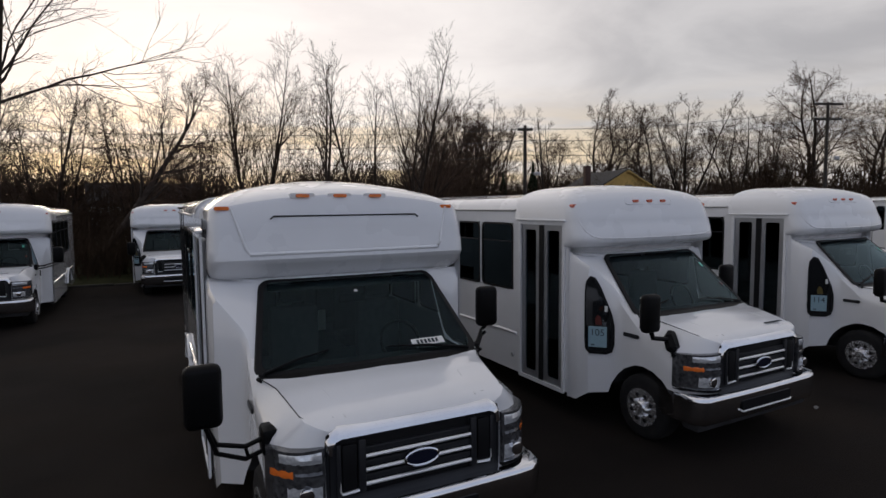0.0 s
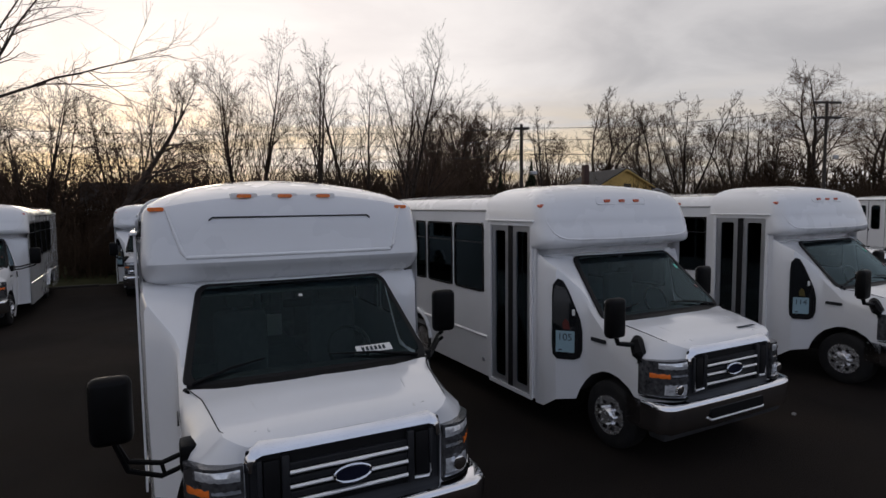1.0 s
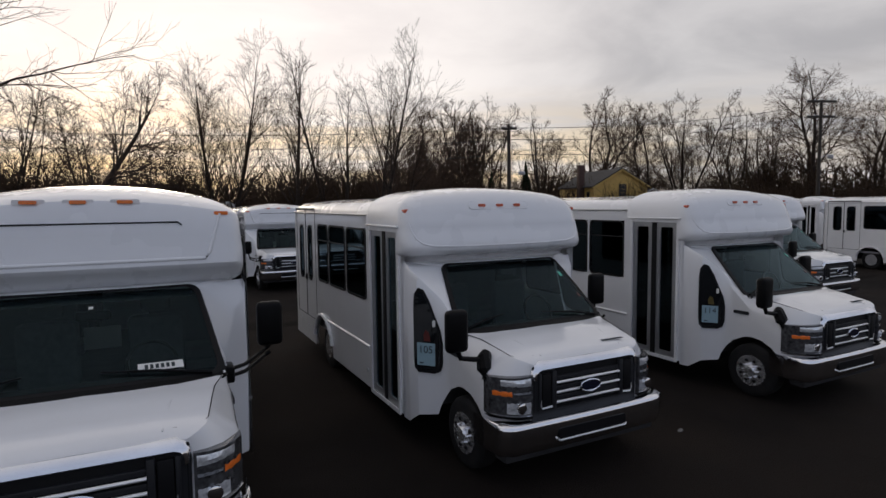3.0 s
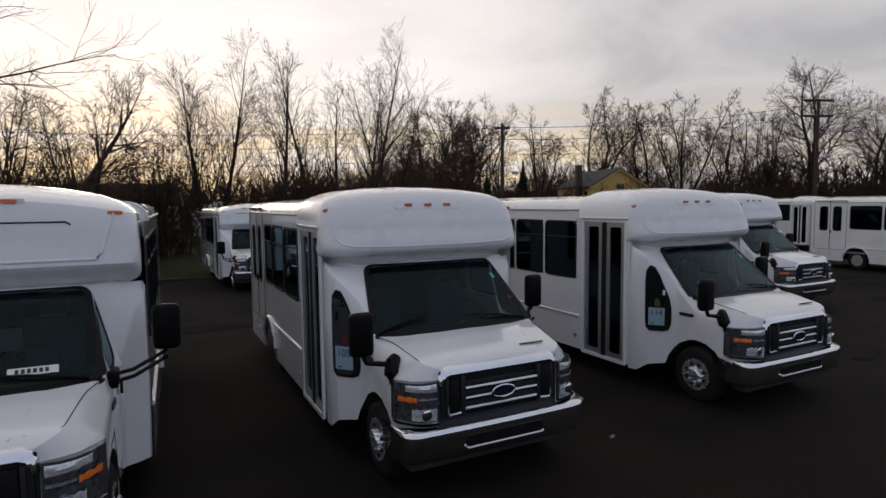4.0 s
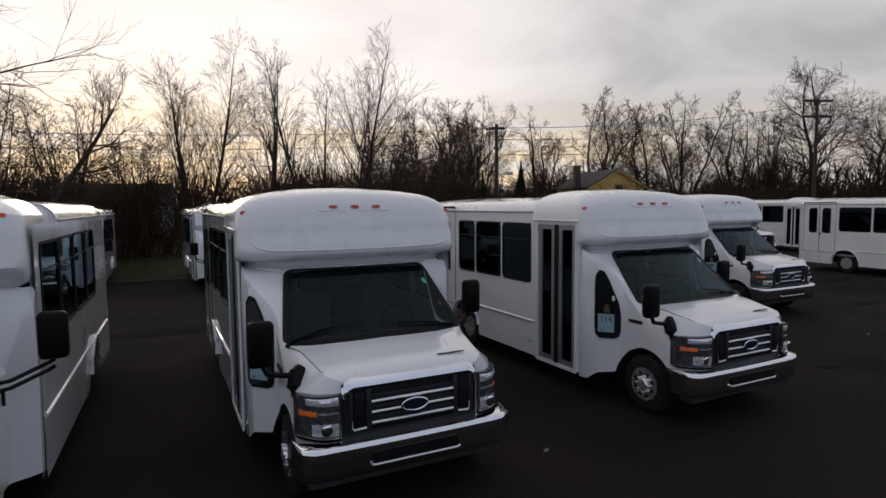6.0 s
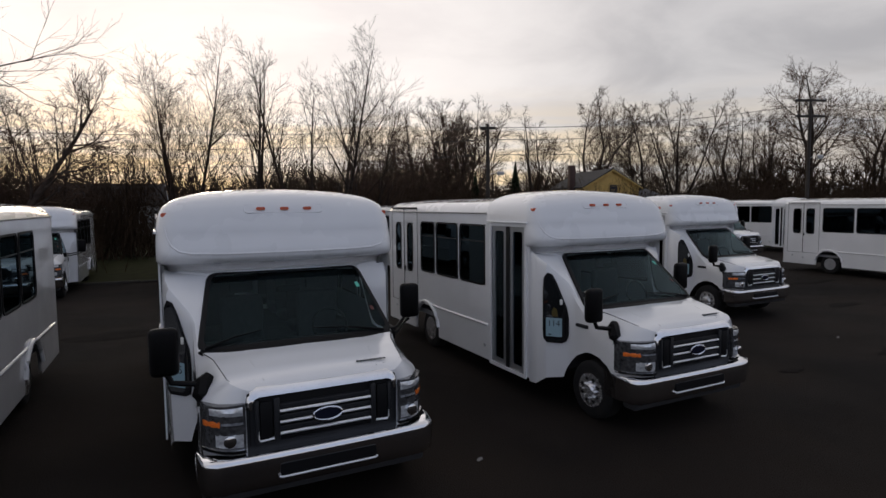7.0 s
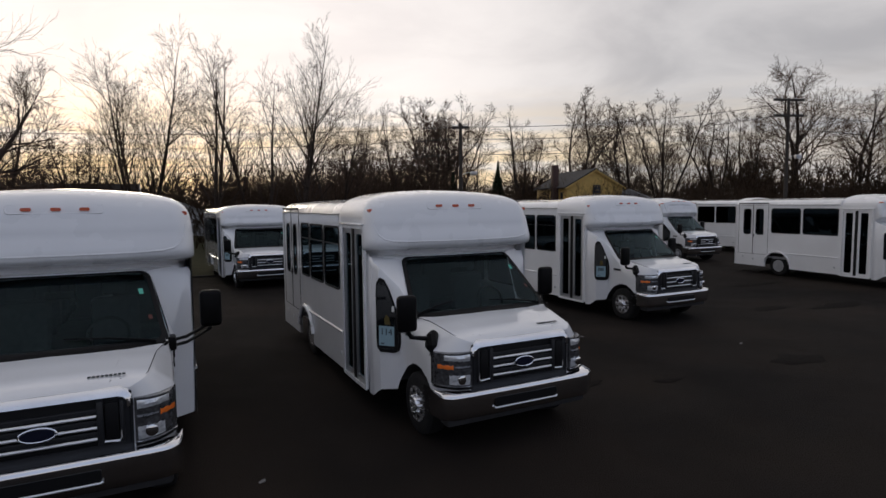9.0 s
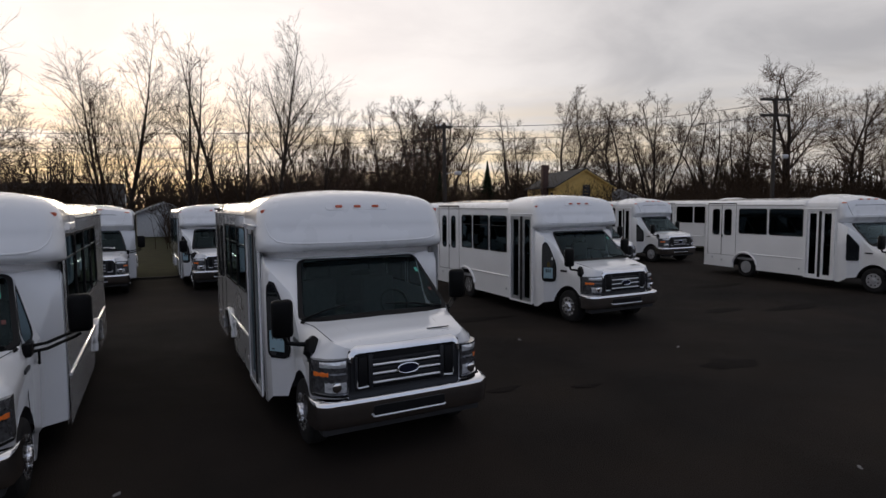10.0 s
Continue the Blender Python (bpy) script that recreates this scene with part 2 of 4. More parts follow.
def rrect(a0, a1, b0, b1, r, n=4):
    """Corner-rounded rectangle as a list of (a, b)."""
    rs = r if isinstance(r, (list, tuple)) else (r, r, r, r)
    out = []
    for (ca, cb, sa, sb, q), rr in zip(((a1, b1, -1, -1, 0), (a0, b1, 1, -1, 1), (a0, b0, 1, 1, 2), (a1, b0, -1, 1, 3)), rs):
        for i in range(n + 1):
            th = math.pi / 2 * (q + i / n)
            out.append((ca + sa * rr + rr * math.cos(th), cb + sb * rr + rr * math.sin(th)))
    return out


def slab(pts, at, depth, bm=None):
    """Prism from 2D points: at maps (a, b, d) to a place, d runs 0 to depth."""
    return loft([[at(a, b, 0) for a, b in pts], [at(a, b, depth) for a, b in pts]], bm=bm)


def frame_slab(outer, inner, at, depth, bm=None):
    """Flat ring between two outlines with the same number of points."""
    n = len(outer)
    bm = bm or bmesh.new()
    v = [[bm.verts.new(at(a, b, d)) for a, b in pts] for pts, d in ((outer, 0), (outer, depth), (inner, depth), (inner, 0))]
    for i in range(4):
        for j in range(n):
            k = (j + 1) % n
            bm.faces.new((v[i][j], v[i][k], v[(i + 1) % 4][k], v[(i + 1) % 4][j]))
    return bm


def lathe(profile, n=24, x=0.0, y=0.0, z=0.0, side=1, bm=None):
    """Turns (radius, offset along x) about an axis along x."""
    rings = [[(x + side * o, y + r * math.cos(2 * math.pi * j / n), z + r * math.sin(2 * math.pi * j / n)) for j in range(n)] for r, o in profile]
    return loft(rings, True, (True, True), bm=bm)


def words(text, size, m, thick=0.0):
    cu = bpy.data.curves.new("text", "FONT")
    cu.body, cu.size, cu.align_x, cu.align_y, cu.extrude = text, size, "CENTER", "CENTER", 0.001
    ob = bpy.data.objects.new("text", cu)
    me = bpy.data.meshes.new_from_object(ob)
    me.transform(m)
    bm = bmesh.new()
    bm.from_mesh(me)
    bpy.data.objects.remove(ob)
    bpy.data.curves.remove(cu)
    bpy.data.meshes.remove(me)
    return bm


# ---------------------------------------------------------------- shuttle buses (front to -y, front axle over the origin)
AXLE_R, WHEEL_Z, HALF, REAR = 4.28, 0.37, 1.245, 6.15


def arch(y, y0=0.0, r=0.47, low=0.42):
    return max(low, WHEEL_Z + math.sqrt(max(0.0, r * r - (y - y0) ** 2))) if abs(y - y0) < r else low


def at_right(x=-HALF):
    return lambda a, b, d: (x - d, a, b)


def at_left(x=HALF):
    return lambda a, b, d: (x + d, a, b)


def at_front(y):
    return lambda a, b, d: (a, y - d, b)


def side_wall(x, holes, y0, y1, z1, low):
    """Body side with openings and a rear wheel arch; holes: (y0, y1, z0, z1)."""
    ys = {y0, y1, *(h[0] for h in holes), *(h[1] for h in holes)}
    ys |= {AXLE_R + 0.5 * math.sin(math.pi / 2 * i / 7) for i in range(-7, 8)}
    ys = sorted(y for y in ys if y0 <= y <= y1)
    bm = bmesh.new()
    for xx in (x, x * (1 - 0.03)):
        for a, b in zip(ys, ys[1:]):
            mid = (a + b) / 2
            za, zb = arch(a, AXLE_R, 0.5, low), arch(b, AXLE_R, 0.5, low)
            cuts = sorted((h[2], h[3]) for h in holes if h[0] < mid < h[1])
            lo = (za, zb)
            for h0, h1 in cuts + [(z1, z1)]:
                if h0 > max(lo) + 1e-4:
                    bm.faces.new([bm.verts.new(p) for p in ((xx, a, lo[0]), (xx, b, lo[1]), (xx, b, h0), (xx, a, h0))])
                lo = (h1, h1)
    return bm


# front cap levels, from its underside up over the top: height, inset, front y
ROUND_CAP = [(2.03, 0.10, 1.03), (2.09, 0.10, 1.025), (2.115, 0.085, 1.0), (2.13, 0.05, 0.94), (2.145, 0.02, 0.86), (2.16, 0.008, 0.80), (2.185, 0.0, 0.762), (2.22, 0.0, 0.745), (2.26, 0.0, 0.742), (2.31, 0.0, 0.757), (2.40, 0.004, 0.785), (2.47, 0.008, 0.812), (2.55, 0.012, 0.84), (2.63, 0.025, 0.87), (2.69, 0.05, 0.905), (2.735, 0.085, 0.95),
             (2.77, 0.14, 1.02), (2.80, 0.22, 1.11), (2.822, 0.34, 1.22), (2.84, 0.5, 1.36), (2.85, 0.75, 1.5), (2.855, 1.0, 1.65), (2.857, 1.2, 1.8)]
FACET_CAP = [(2.03, 0.10, 1.03), (2.04, 0.09, 1.0), (2.055, 0.05, 0.95), (2.08, 0.02, 0.905), (2.115, 0.008, 0.865), (2.15, 0.002, 0.83), (2.18, 0.0, 0.802), (2.198, 0.0, 0.784), (2.23, 0.0, 0.767), (2.33, 0.0, 0.78), (2.47, 0.01, 0.82), (2.62, 0.02, 0.87), (2.655, 0.03, 0.893), (2.69, 0.07, 0.96),
             (2.72, 0.13, 1.06), (2.75, 0.23, 1.2), (2.78, 0.4, 1.4), (2.80, 0.7, 1.6), (2.81, 1.0, 1.75), (2.812, 1.2, 1.85)]


def cap_shell(levels, corner, bow, crown, c0, c1, w=1.26):
    """Moulded cap built from nested U-shaped lines, each a level of its surface."""
    def line(z, inset, front, back):
        hw, rc = w - inset, max(0.015, corner - 0.6 * inset)
        pts = [(hw, back), (hw, (back + front + rc) / 2), (hw, front + rc)]
        for k in range(1, 7):
            th = math.pi / 2 * k / 6
            pts.append((hw - rc + rc * math.cos(th), front + rc - rc * math.sin(th)))
        pts += [((hw - rc) * u, front) for u in (0.8, 0.6, 0.4, 0.2)]
        full = pts + [(0, front)] + [(-x, y) for x, y in pts[::-1]]
        k = min(1.0, max(0.0, (z - c0) / (c1 - c0)))
        k = k * k * (3 - 2 * k)
        return [(x, y - (bow * (1 - (x / hw) ** 2) if y < front + rc else 0), z + crown * k * (1 - (x / w) ** 2)) for x, y in full]
    rings = []
    for z, inset, front in levels:
        if z <= 2.47:
            rings.append(line(z, inset, front, 1.035))
        if z >= 2.47:
            rings.append(line(z + (0.002 if z == 2.47 else 0), inset, front, 2.06))
    return loft(rings, False, (False, False))


# cab stations: y, right half-width, left half-width, right shoulder z, left belt z, top half-width, top edge z, top middle z
CAB = [
    (-0.72, 0.72, 0.72, 1.08, 1.08, 0.64, 1.215, 1.235), (-0.69, 0.8, 0.8, 1.11, 1.11, 0.71, 1.245, 1.265), (-0.62, 0.89, 0.89, 1.13, 1.13, 0.77, 1.268, 1.295),
    (-0.52, 0.95, 0.95, 1.145, 1.145, 0.79, 1.29, 1.32), (-0.47, 0.98, 0.98, 1.15, 1.15, 0.8, 1.3, 1.33), (-0.44, 0.995, 0.995, 1.155, 1.155, 0.805, 1.305, 1.335),
    (-0.38, 1.0, 1.0, 1.16, 1.16, 0.815, 1.315, 1.345), (-0.28, 1.0, 1.0, 1.17, 1.17, 0.83, 1.335, 1.365), (-0.14, 1.0, 1.0, 1.215, 1.215, 0.85, 1.36, 1.395),
    (0.0, 1.0, 1.0, 1.25, 1.25, 0.89, 1.365, 1.397), (0.08, 1.0, 1.0, 1.32, 1.285, 0.93, 1.385, 1.412), (0.12, 1.0, 1.0, 1.36, 1.30, 0.945, 1.40, 1.425),
    (0.28, 0.998, 1.0, 1.50, 1.33, 0.91, 1.53, 1.555), (0.38, 1.0, 1.0, 1.61, 1.33, 0.885, 1.625, 1.645), (0.44, 1.03, 1.0, 1.69, 1.33, 0.87, 1.68, 1.70),
    (0.47, 1.055, 1.0, 1.73, 1.33, 0.865, 1.705, 1.725), (0.65, 1.21, 1.0, 1.93, 1.34, 0.825, 1.868, 1.888), (0.8, 1.238, 1.005, 2.0, 1.34, 0.795, 2.005, 2.02),
    (0.84, 1.24, 1.03, 2.02, 1.38, 0.80, 2.035, 2.05), (0.9, 1.235, 1.14, 2.05, 1.75, 0.86, 2.045, 2.055), (0.96, 1.238, 1.225, 2.08, 1.95, 0.95, 2.05, 2.06),
    (1.0, 1.24, 1.24, 2.1, 2.04, 1.1, 2.06, 2.065),
]


def cab_low(y, right):
    base = arch(y) if abs(y) < 0.47 else (0.62 if y < -0.5 else 0.42)
    if y < -0.47:
        base = 0.55
    if right and y > 0.6:
        base = 0.42 - 0.17 * min(1, (y - 0.6) / 0.25)
    if not right and y > 0.6:
        base = 0.36
    return base


def cab_shell():
    rings = []
    for y, wr, wl, zs, zb, t, zt, zc in CAB:
        rl, ll = cab_low(y, True), cab_low(y, False)
        right = [(-wr * 0.985, rl), (-wr, rl + 0.5 * (zs - rl)), (-wr + 0.006, zs - 0.05), (-wr + 0.03, zs), (-t - 0.02, zt - 0.02), (-t, zt)]
        left = [(wl * 0.985, ll), (wl, ll + 0.5 * (zb - ll)), (wl - 0.006, zb - 0.05), (wl - 0.03, zb), (t + 0.022, zt - 0.025), (t, zt)]
        mid = [(-t * 0.6, zt + 0.7 * (zc - zt)), (0, zc), (t * 0.6, zt + 0.7 * (zc - zt))]
        rings.append([(x, y, z) for x, z in right + mid + left[::-1]])
    n = len(rings[0])
    ys = [c[0] for c in CAB]
    skip = lambda i, j: (5 <= j <= 8 and 0.08 <= ys[i] < 0.8) or (j == 10 and 0.28 <= ys[i] < 0.8) or (j == n - 1 and ys[i] > 0.4)
    bm = loft(rings, True, (True, False), skip)
    for f in bm.faces:
        if all(v.co.y < 0.6 for v in f.verts) and f.calc_center_median().z < 0.86 and len({round(v.co.x, 2) > 0 for v in f.verts}) == 2:
            f.material_index = 1
    return bm


def screen_at(u, v, lift=0.0):
    """A place on the windscreen; u across, v up it."""
    return (u * (0.955 * (1 - v) + 0.80 * v), 0.13 + 0.695 * v - (0.085 * (1 - v) + 0.05 * v) * (1 - u * u) - 0.6 * lift, 1.392 + 0.633 * v + 0.02 * (1 - u * u) * (1 - v) + 0.8 * lift)


def screen_grid(u0, u1, v0, v1, lift, nu=10, nv=4, bm=None):
    return loft([[screen_at(u0 + (u1 - u0) * i / nu, v0 + (v1 - v0) * j / nv, lift) for i in range(nu + 1)] for j in range(nv + 1)], False, (False, False), bm=bm)


def wheel(bus, name, x, y, side, rim_mat, dual=False):
    z = WHEEL_Z
    w = part(name, lathe([(0.20, 0.0), (0.30, -0.005), (0.345, 0.005), (0.368, 0.03), (0.372, 0.07), (0.372, 0.16), (0.366, 0.20), (0.34, 0.225), (0.21, 0.225)], 28, x, y, z, -side), RUBBER, bus, "worn black rubber tyre")
    rim = [(0.215, -0.01), (0.212, 0.012), (0.195, 0.02), (0.18, 0.05)]
    rim += [(0.15, 0.085), (0.09, 0.075), (0.085, 0.02), (0.075, 0.0), (0.03, -0.01)] if dual else [(0.165, 0.03), (0.12, 0.0), (0.085, -0.012), (0.08, -0.035), (0.065, -0.05), (0.02, -0.055)]
    part("rim", lathe(rim, 28, x, y, z, -side), rim_mat, w, "polished wheel cover with hand holes" if rim_mat is RIMCHROME else "silver painted steel rim")
    bm = bmesh.new()
    for k in range(8):
        th = 2 * math.pi * (k + 0.5) / 8
        lathe([(0.022, 0.0), (0.022, -0.012)], 8, x + side * (0.008 - (0.055 if dual else 0.0)), y + 0.148 * math.cos(th), z + 0.148 * math.sin(th), -side, bm)
    tagged(part("hand_hole", bm, SEAL, w), kind="stuff")
    bm = bmesh.new()
    for k in range(8):
        th = 2 * math.pi * k / 8
        lathe([(0.012, 0.0), (0.012, -0.03), (0.006, -0.035)], 6, x + side * (0.0 - (0.05 if dual else -0.01)), y + 0.10 * math.cos(th), z + 0.10 * math.sin(th), -side, bm)
    tagged(part("wheel_nut", bm, rim_mat, w), kind="stuff")
    return w


def lamp_pod(bus, x, y, z, w=0.045, h=0.017, mat=REDLENS):
    part("marker_lamp", slab(rrect(x - w, x + w, z - h, z + h, h * 0.8, 3), at_front(y + 0.06), 0.075), mat, bus, "small amber marker lamp")


def window(bus, at, y0, y1, z0, z1, glass=TINT, r=0.10, split=0.27, name="window"):
    o, i = rrect(y0, y1, z0, z1, r), rrect(y0 + 0.028, y1 - 0.028, z0 + 0.028, z1 - 0.028, max(0.02, r - 0.025))
    f = part(name, frame_slab(o, i, at, 0.012), SEAL, bus, "tinted bus window in black frame")
    part("pane", slab(i, lambda a, b, d: at(a, b, d - 0.006), 0.004), glass, f)
    if split:
        zc = z1 - split
        part("slider_bar", slab(rrect(y0 + 0.028, y1 - 0.028, zc - 0.008, zc + 0.008, 0.004, 1), lambda a, b, d: at(a, b, d - 0.001), 0.008), GRILLE, f)
    return f


def entry_door(bus, leaf_mat=ALU):
    at = at_right(-HALF)
    y0, y1, z0, z1 = 1.05, 1.96, 0.30, 2.43
    part("door_frame", frame_slab(rrect(y0 - 0.03, y1 + 0.03, z0 - 0.03, z1 + 0.035, 0.01, 1), rrect(y0 + 0.02, y1 - 0.02, z0 + 0.02, z1 - 0.02, 0.01, 1), at, 0.02), GELCOAT, bus)
    part("drip_rail", box(-HALF - 0.05, -HALF + 0.01, y0 - 0.06, y1 + 0.06, z1 + 0.03, z1 + 0.055, 0.008), GELCOAT, bus)
    mid = (y0 + y1) / 2
    for a, b in ((y0 + 0.025, mid - 0.045), (mid + 0.045, y1 - 0.025)):
        leaf = part("door_leaf", frame_slab(rrect(a, b, z0 + 0.02, z1 - 0.02, 0.015, 1), rrect(a + 0.075, b - 0.075, z0 + 0.10, z1 - 0.09, 0.02, 1), lambda p, q, d: at(p, q, d - 0.035), 0.03), leaf_mat, bus, "framed glass door leaf")
        part("pane", slab(rrect(a + 0.075, b - 0.075, z0 + 0.10, z1 - 0.09, 0.02, 1), lambda p, q, d: at(p, q, d - 0.025), 0.004), DOORGLASS, leaf)
        part("crossbar", slab(rrect(a + 0.07, b - 0.07, 1.02, 1.05, 0.01, 1), lambda p, q, d: at(p, q, d - 0.05), 0.012), PLASTIC, leaf)
    part("door_seal", box(-HALF - 0.005, -HALF + 0.03, mid - 0.045, mid + 0.045, z0 + 0.02, z1 - 0.02), SEAL, bus)
    part("grab_rail", tube([(-0.98, 1.25, 0.75), (-0.98, 1.3, 1.5), (-0.98, 1.7, 1.75)], 0.018, 8), YELLOW_RAIL, bus, "yellow grab rail inside the door")
    for k in range(2):
        part("step", box(-1.15 + 0.25 * k, -0.55, 1.05, 1.95, 0.34 + 0.2 * k, 0.37 + 0.2 * k, 0.005), DASH, bus)


def seat(bus, x, y, w=0.45):
    bm = box(x - w / 2, x + w / 2, y, y + 0.45, 1.0, 1.14, 0.05)
    s = part("passenger_seat", bm, SEATCLOTH, bus)
    part("seat_back", box(x - w / 2, x + w / 2, y + 0.40, y + 0.52, 1.10, 1.80, 0.05), SEATCLOTH, s)


def face(bus, stripes):
    """Grille, headlamps, bumper, bonnet details."""
    g = part("grille", box(-0.66, 0.66, -0.735, -0.66, 0.735, 1.20, 0.02), SEAL, bus, "black grille with chrome bars and chrome surround")
    outer = [(-0.66, 0.70), (0.66, 0.70), (0.665, 1.13), (0.64, 1.225), (0.58, 1.262), (-0.58, 1.262), (-0.64, 1.225), (-0.665, 1.13)]
    inner = [(-0.60, 0.765), (0.60, 0.765), (0.60, 1.10), (0.595, 1.135), (0.57, 1.15), (-0.57, 1.15), (-0.595, 1.135), (-0.60, 1.10)]
    def surround_at(a, b, d):
        back = 0.09 * max(0.0, (b - 1.15) / 0.11) ** 1.5
        return (a, -0.70 - d * 1.0 + back + 0.05 * (abs(a) / 0.66) ** 3, b)
    part("grille_surround", frame_slab(outer, inner, surround_at, 0.08), GRILLE, g, "dark grey grille frame", angle=20)
    brow = [(-0.672, 1.06), (-0.668, 1.15), (-0.645, 1.225), (-0.585, 1.266), (0.585, 1.266), (0.645, 1.225), (0.668, 1.15), (0.672, 1.06), (0.625, 1.06), (0.62, 1.12), (0.60, 1.15), (0.56, 1.165), (-0.56, 1.165), (-0.60, 1.15), (-0.62, 1.12), (-0.625, 1.06)]
    n = len(brow) // 2
    rings = []
    for k in range(n):
        (a0, b0), (a1, b1) = brow[k], brow[-1 - k]
        p0, p1 = Vector(surround_at(a0, b0, 0.075)), Vector(surround_at(a1, b1, 0.10))
        mid = (p0 + p1) / 2 + Vector((0, -0.022, 0.012))
        rings.append([p0 + Vector((0, 0.07, 0)), p0, mid, p1, p1 + Vector((0, 0.07, 0))])
    part("grille_brow", loft(rings), CHROME, g, "broad chrome band over the grille", angle=60)
    for z in (0.83, 0.925, 1.02):
        part("grille_bar", tube([(-0.40, -0.765, z), (0.40, -0.765, z)], 0.014, 10), BRIGHT, g, "chrome grille bar")
        part("grille_slat", box(-0.40, 0.40, -0.76, -0.735, z + 0.02, z + 0.06, 0.004), GRILLE, g)
    for s in (-1, 1):
        part("grille_post", box(*sorted((s * 0.40, s * 0.45)), -0.775, -0.72, 0.77, 1.14, 0.01), GRILLE, g)
        part("grille_vent", box(*sorted((s * 0.565, s * 0.60)), -0.765, -0.72, 0.77, 1.13, 0.01), GRILLE, g)
        part("grille_bar", tube([(s * 0.45, -0.768, 0.80), (s * 0.56, -0.762, 0.79), (s * 0.575, -0.76, 0.81), (s * 0.575, -0.755, 1.0)], [0.011, 0.011, 0.008, 0.004], 8), BRIGHT, g)
        part("grille_slot", box(*sorted((s * 0.46, s * 0.56)), -0.768, -0.72, 0.815, 1.12, 0.01), SEAL, g)
    part("badge", tube([(0.125 * math.cos(t * math.pi / 12), -0.79, 0.945 + 0.054 * math.sin(t * math.pi / 12)) for t in range(25)], 0.010, 6, caps=False), CHROME, g, "plain oval chrome badge ring")
    part("badge_field", slab([(0.115 * math.cos(t * math.pi / 12), 0.945 + 0.044 * math.sin(t * math.pi / 12)) for t in range(24)], at_front(-0.795), 0.006), BADGE_BLUE, g, "blue enamel oval")
    for s in (-1, 1):
        def lens(z0, z1, lift=0.0, o0=0.0, o1=1.0):
            rings = []
            for k in range(7):
                u = o0 + (o1 - o0) * k / 6
                x = s * (0.675 + 0.325 * u)
                y = -0.755 - lift + 0.24 * u ** 2.8
                rings.append([(x, y, z0 + 0.01 * u), (x, y - 0.012, (z0 + z1) / 2), (x, y, z1 - 0.02 * u), (x, y + 0.10, z1 - 0.02 * u), (x, y + 0.10, z0 + 0.01 * u)])
            return loft(rings)
        h = part("headlamp", lens(0.735, 1.125), LAMPBODY, bus, "clear headlamp with amber turn signal")
        part("upper_lens", lens(1.025, 1.105, 0.004, 0.06, 0.82), CLEAR, h, "fluted clear lens")
        part("turn_signal", lens(0.915, 1.005, 0.004, 0.60, 0.96), AMBER, h, "amber turn signal lens")
        part("park_lens", lens(0.925, 0.995, 0.004, 0.06, 0.56), LAMPBODY, h)
        part("lower_lens", lens(0.765, 0.905, 0.004, 0.06, 0.70), CLEAR, h, "large clear main beam lens")
        part("side_lens", lens(0.765, 0.905, 0.004, 0.73, 0.95), LAMPBODY, h)
        for cz, r in ((0.835, 0.05),):
            rg = [[(s * 0.80 + q * math.cos(k * math.pi / 8), -0.785 + o, cz + q * math.sin(k * math.pi / 8)) for k in range(16)] for q, o in ((r, 0.03), (r, 0.006), (r * 0.9, 0.004), (r * 0.45, 0.0), (r * 0.1, -0.002))]
            part("reflector", loft(rg), CHROME, h, "round chrome reflector")
        part("lamp_trim", lens(0.742, 0.757, 0.008, 0.02, 1.0), CHROME, h)
        part("lamp_bezel", lens(0.715, 0.738, 0.012, 0.0, 1.0), SEAL, h)
        def wing_at(a, b, d):
            return (s * (np.interp(a, [c[0] for c in CAB], [c[1 if s < 0 else 2] for c in CAB]) + 0.002 + d), a, b)
        part("wing_badge", slab(rrect(0.04, 0.27, 1.145, 1.19, 0.014, 2), wing_at, 0.012), GRILLE, bus, "dark raised wing badge")
        part("washer_stalk", tube([(s * 0.93, 0.06, 1.37), (s * 0.96, 0.04, 1.405)], [0.008, 0.016], 6), PLASTIC, bus)
    # bumper, swept round the corners
    prof = [(0.0, 0.385), (0.05, 0.39), (0.078, 0.415), (0.09, 0.48), (0.102, 0.57), (0.108, 0.645), (0.104, 0.672), (0.088, 0.69), (0.05, 0.70), (-0.06, 0.70), (-0.06, 0.385)]
    rings = []
    for k in range(-12, 13):
        u = k / 12
        x, back = 1.04 * math.copysign(min(1.0, abs(u) * 1.08), u) if abs(u) < 0.93 else math.copysign(1.04, u), 0.0
        a = abs(u)
        back = 0.03 * a ** 2 + (0.36 * ((a - 0.72) / 0.28) ** 2.2 if a > 0.72 else 0)
        x = math.copysign(1.04 * a / 0.86 if a < 0.86 else 1.04, u)
        shrink = 1 - 0.22 * max(0, (a - 0.75) / 0.25)
        rings.append([(x, -0.735 + back - d, 0.55 + (z - 0.55) * (1 if z > 0.5 else shrink)) for d, z in prof])
    bp = part("bumper", loft(rings), CHROME, bus, "chrome front bumper", angle=50)
    part("bumper_slot", slab(rrect(-0.42, 0.42, 0.495, 0.60, 0.02, 2), at_front(-0.832), 0.014), SEAL, bp)
    part("bumper_trim", tube([(-0.43, -0.838, 0.497), (-0.41, -0.843, 0.487), (0.41, -0.843, 0.487), (0.43, -0.838, 0.497)], 0.012, 8), BRIGHT, bp)
    part("valance", box(-0.95, 0.95, -0.72, -0.50, 0.30, 0.56, 0.04), SKIRT, bus)
    part("bonnet_seam", tube([Vector(surround_at(a, b, 0.06)) + Vector((0, 0, 0.004)) for a, b in brow[:n]], 0.007, 6), SEAL, bus)
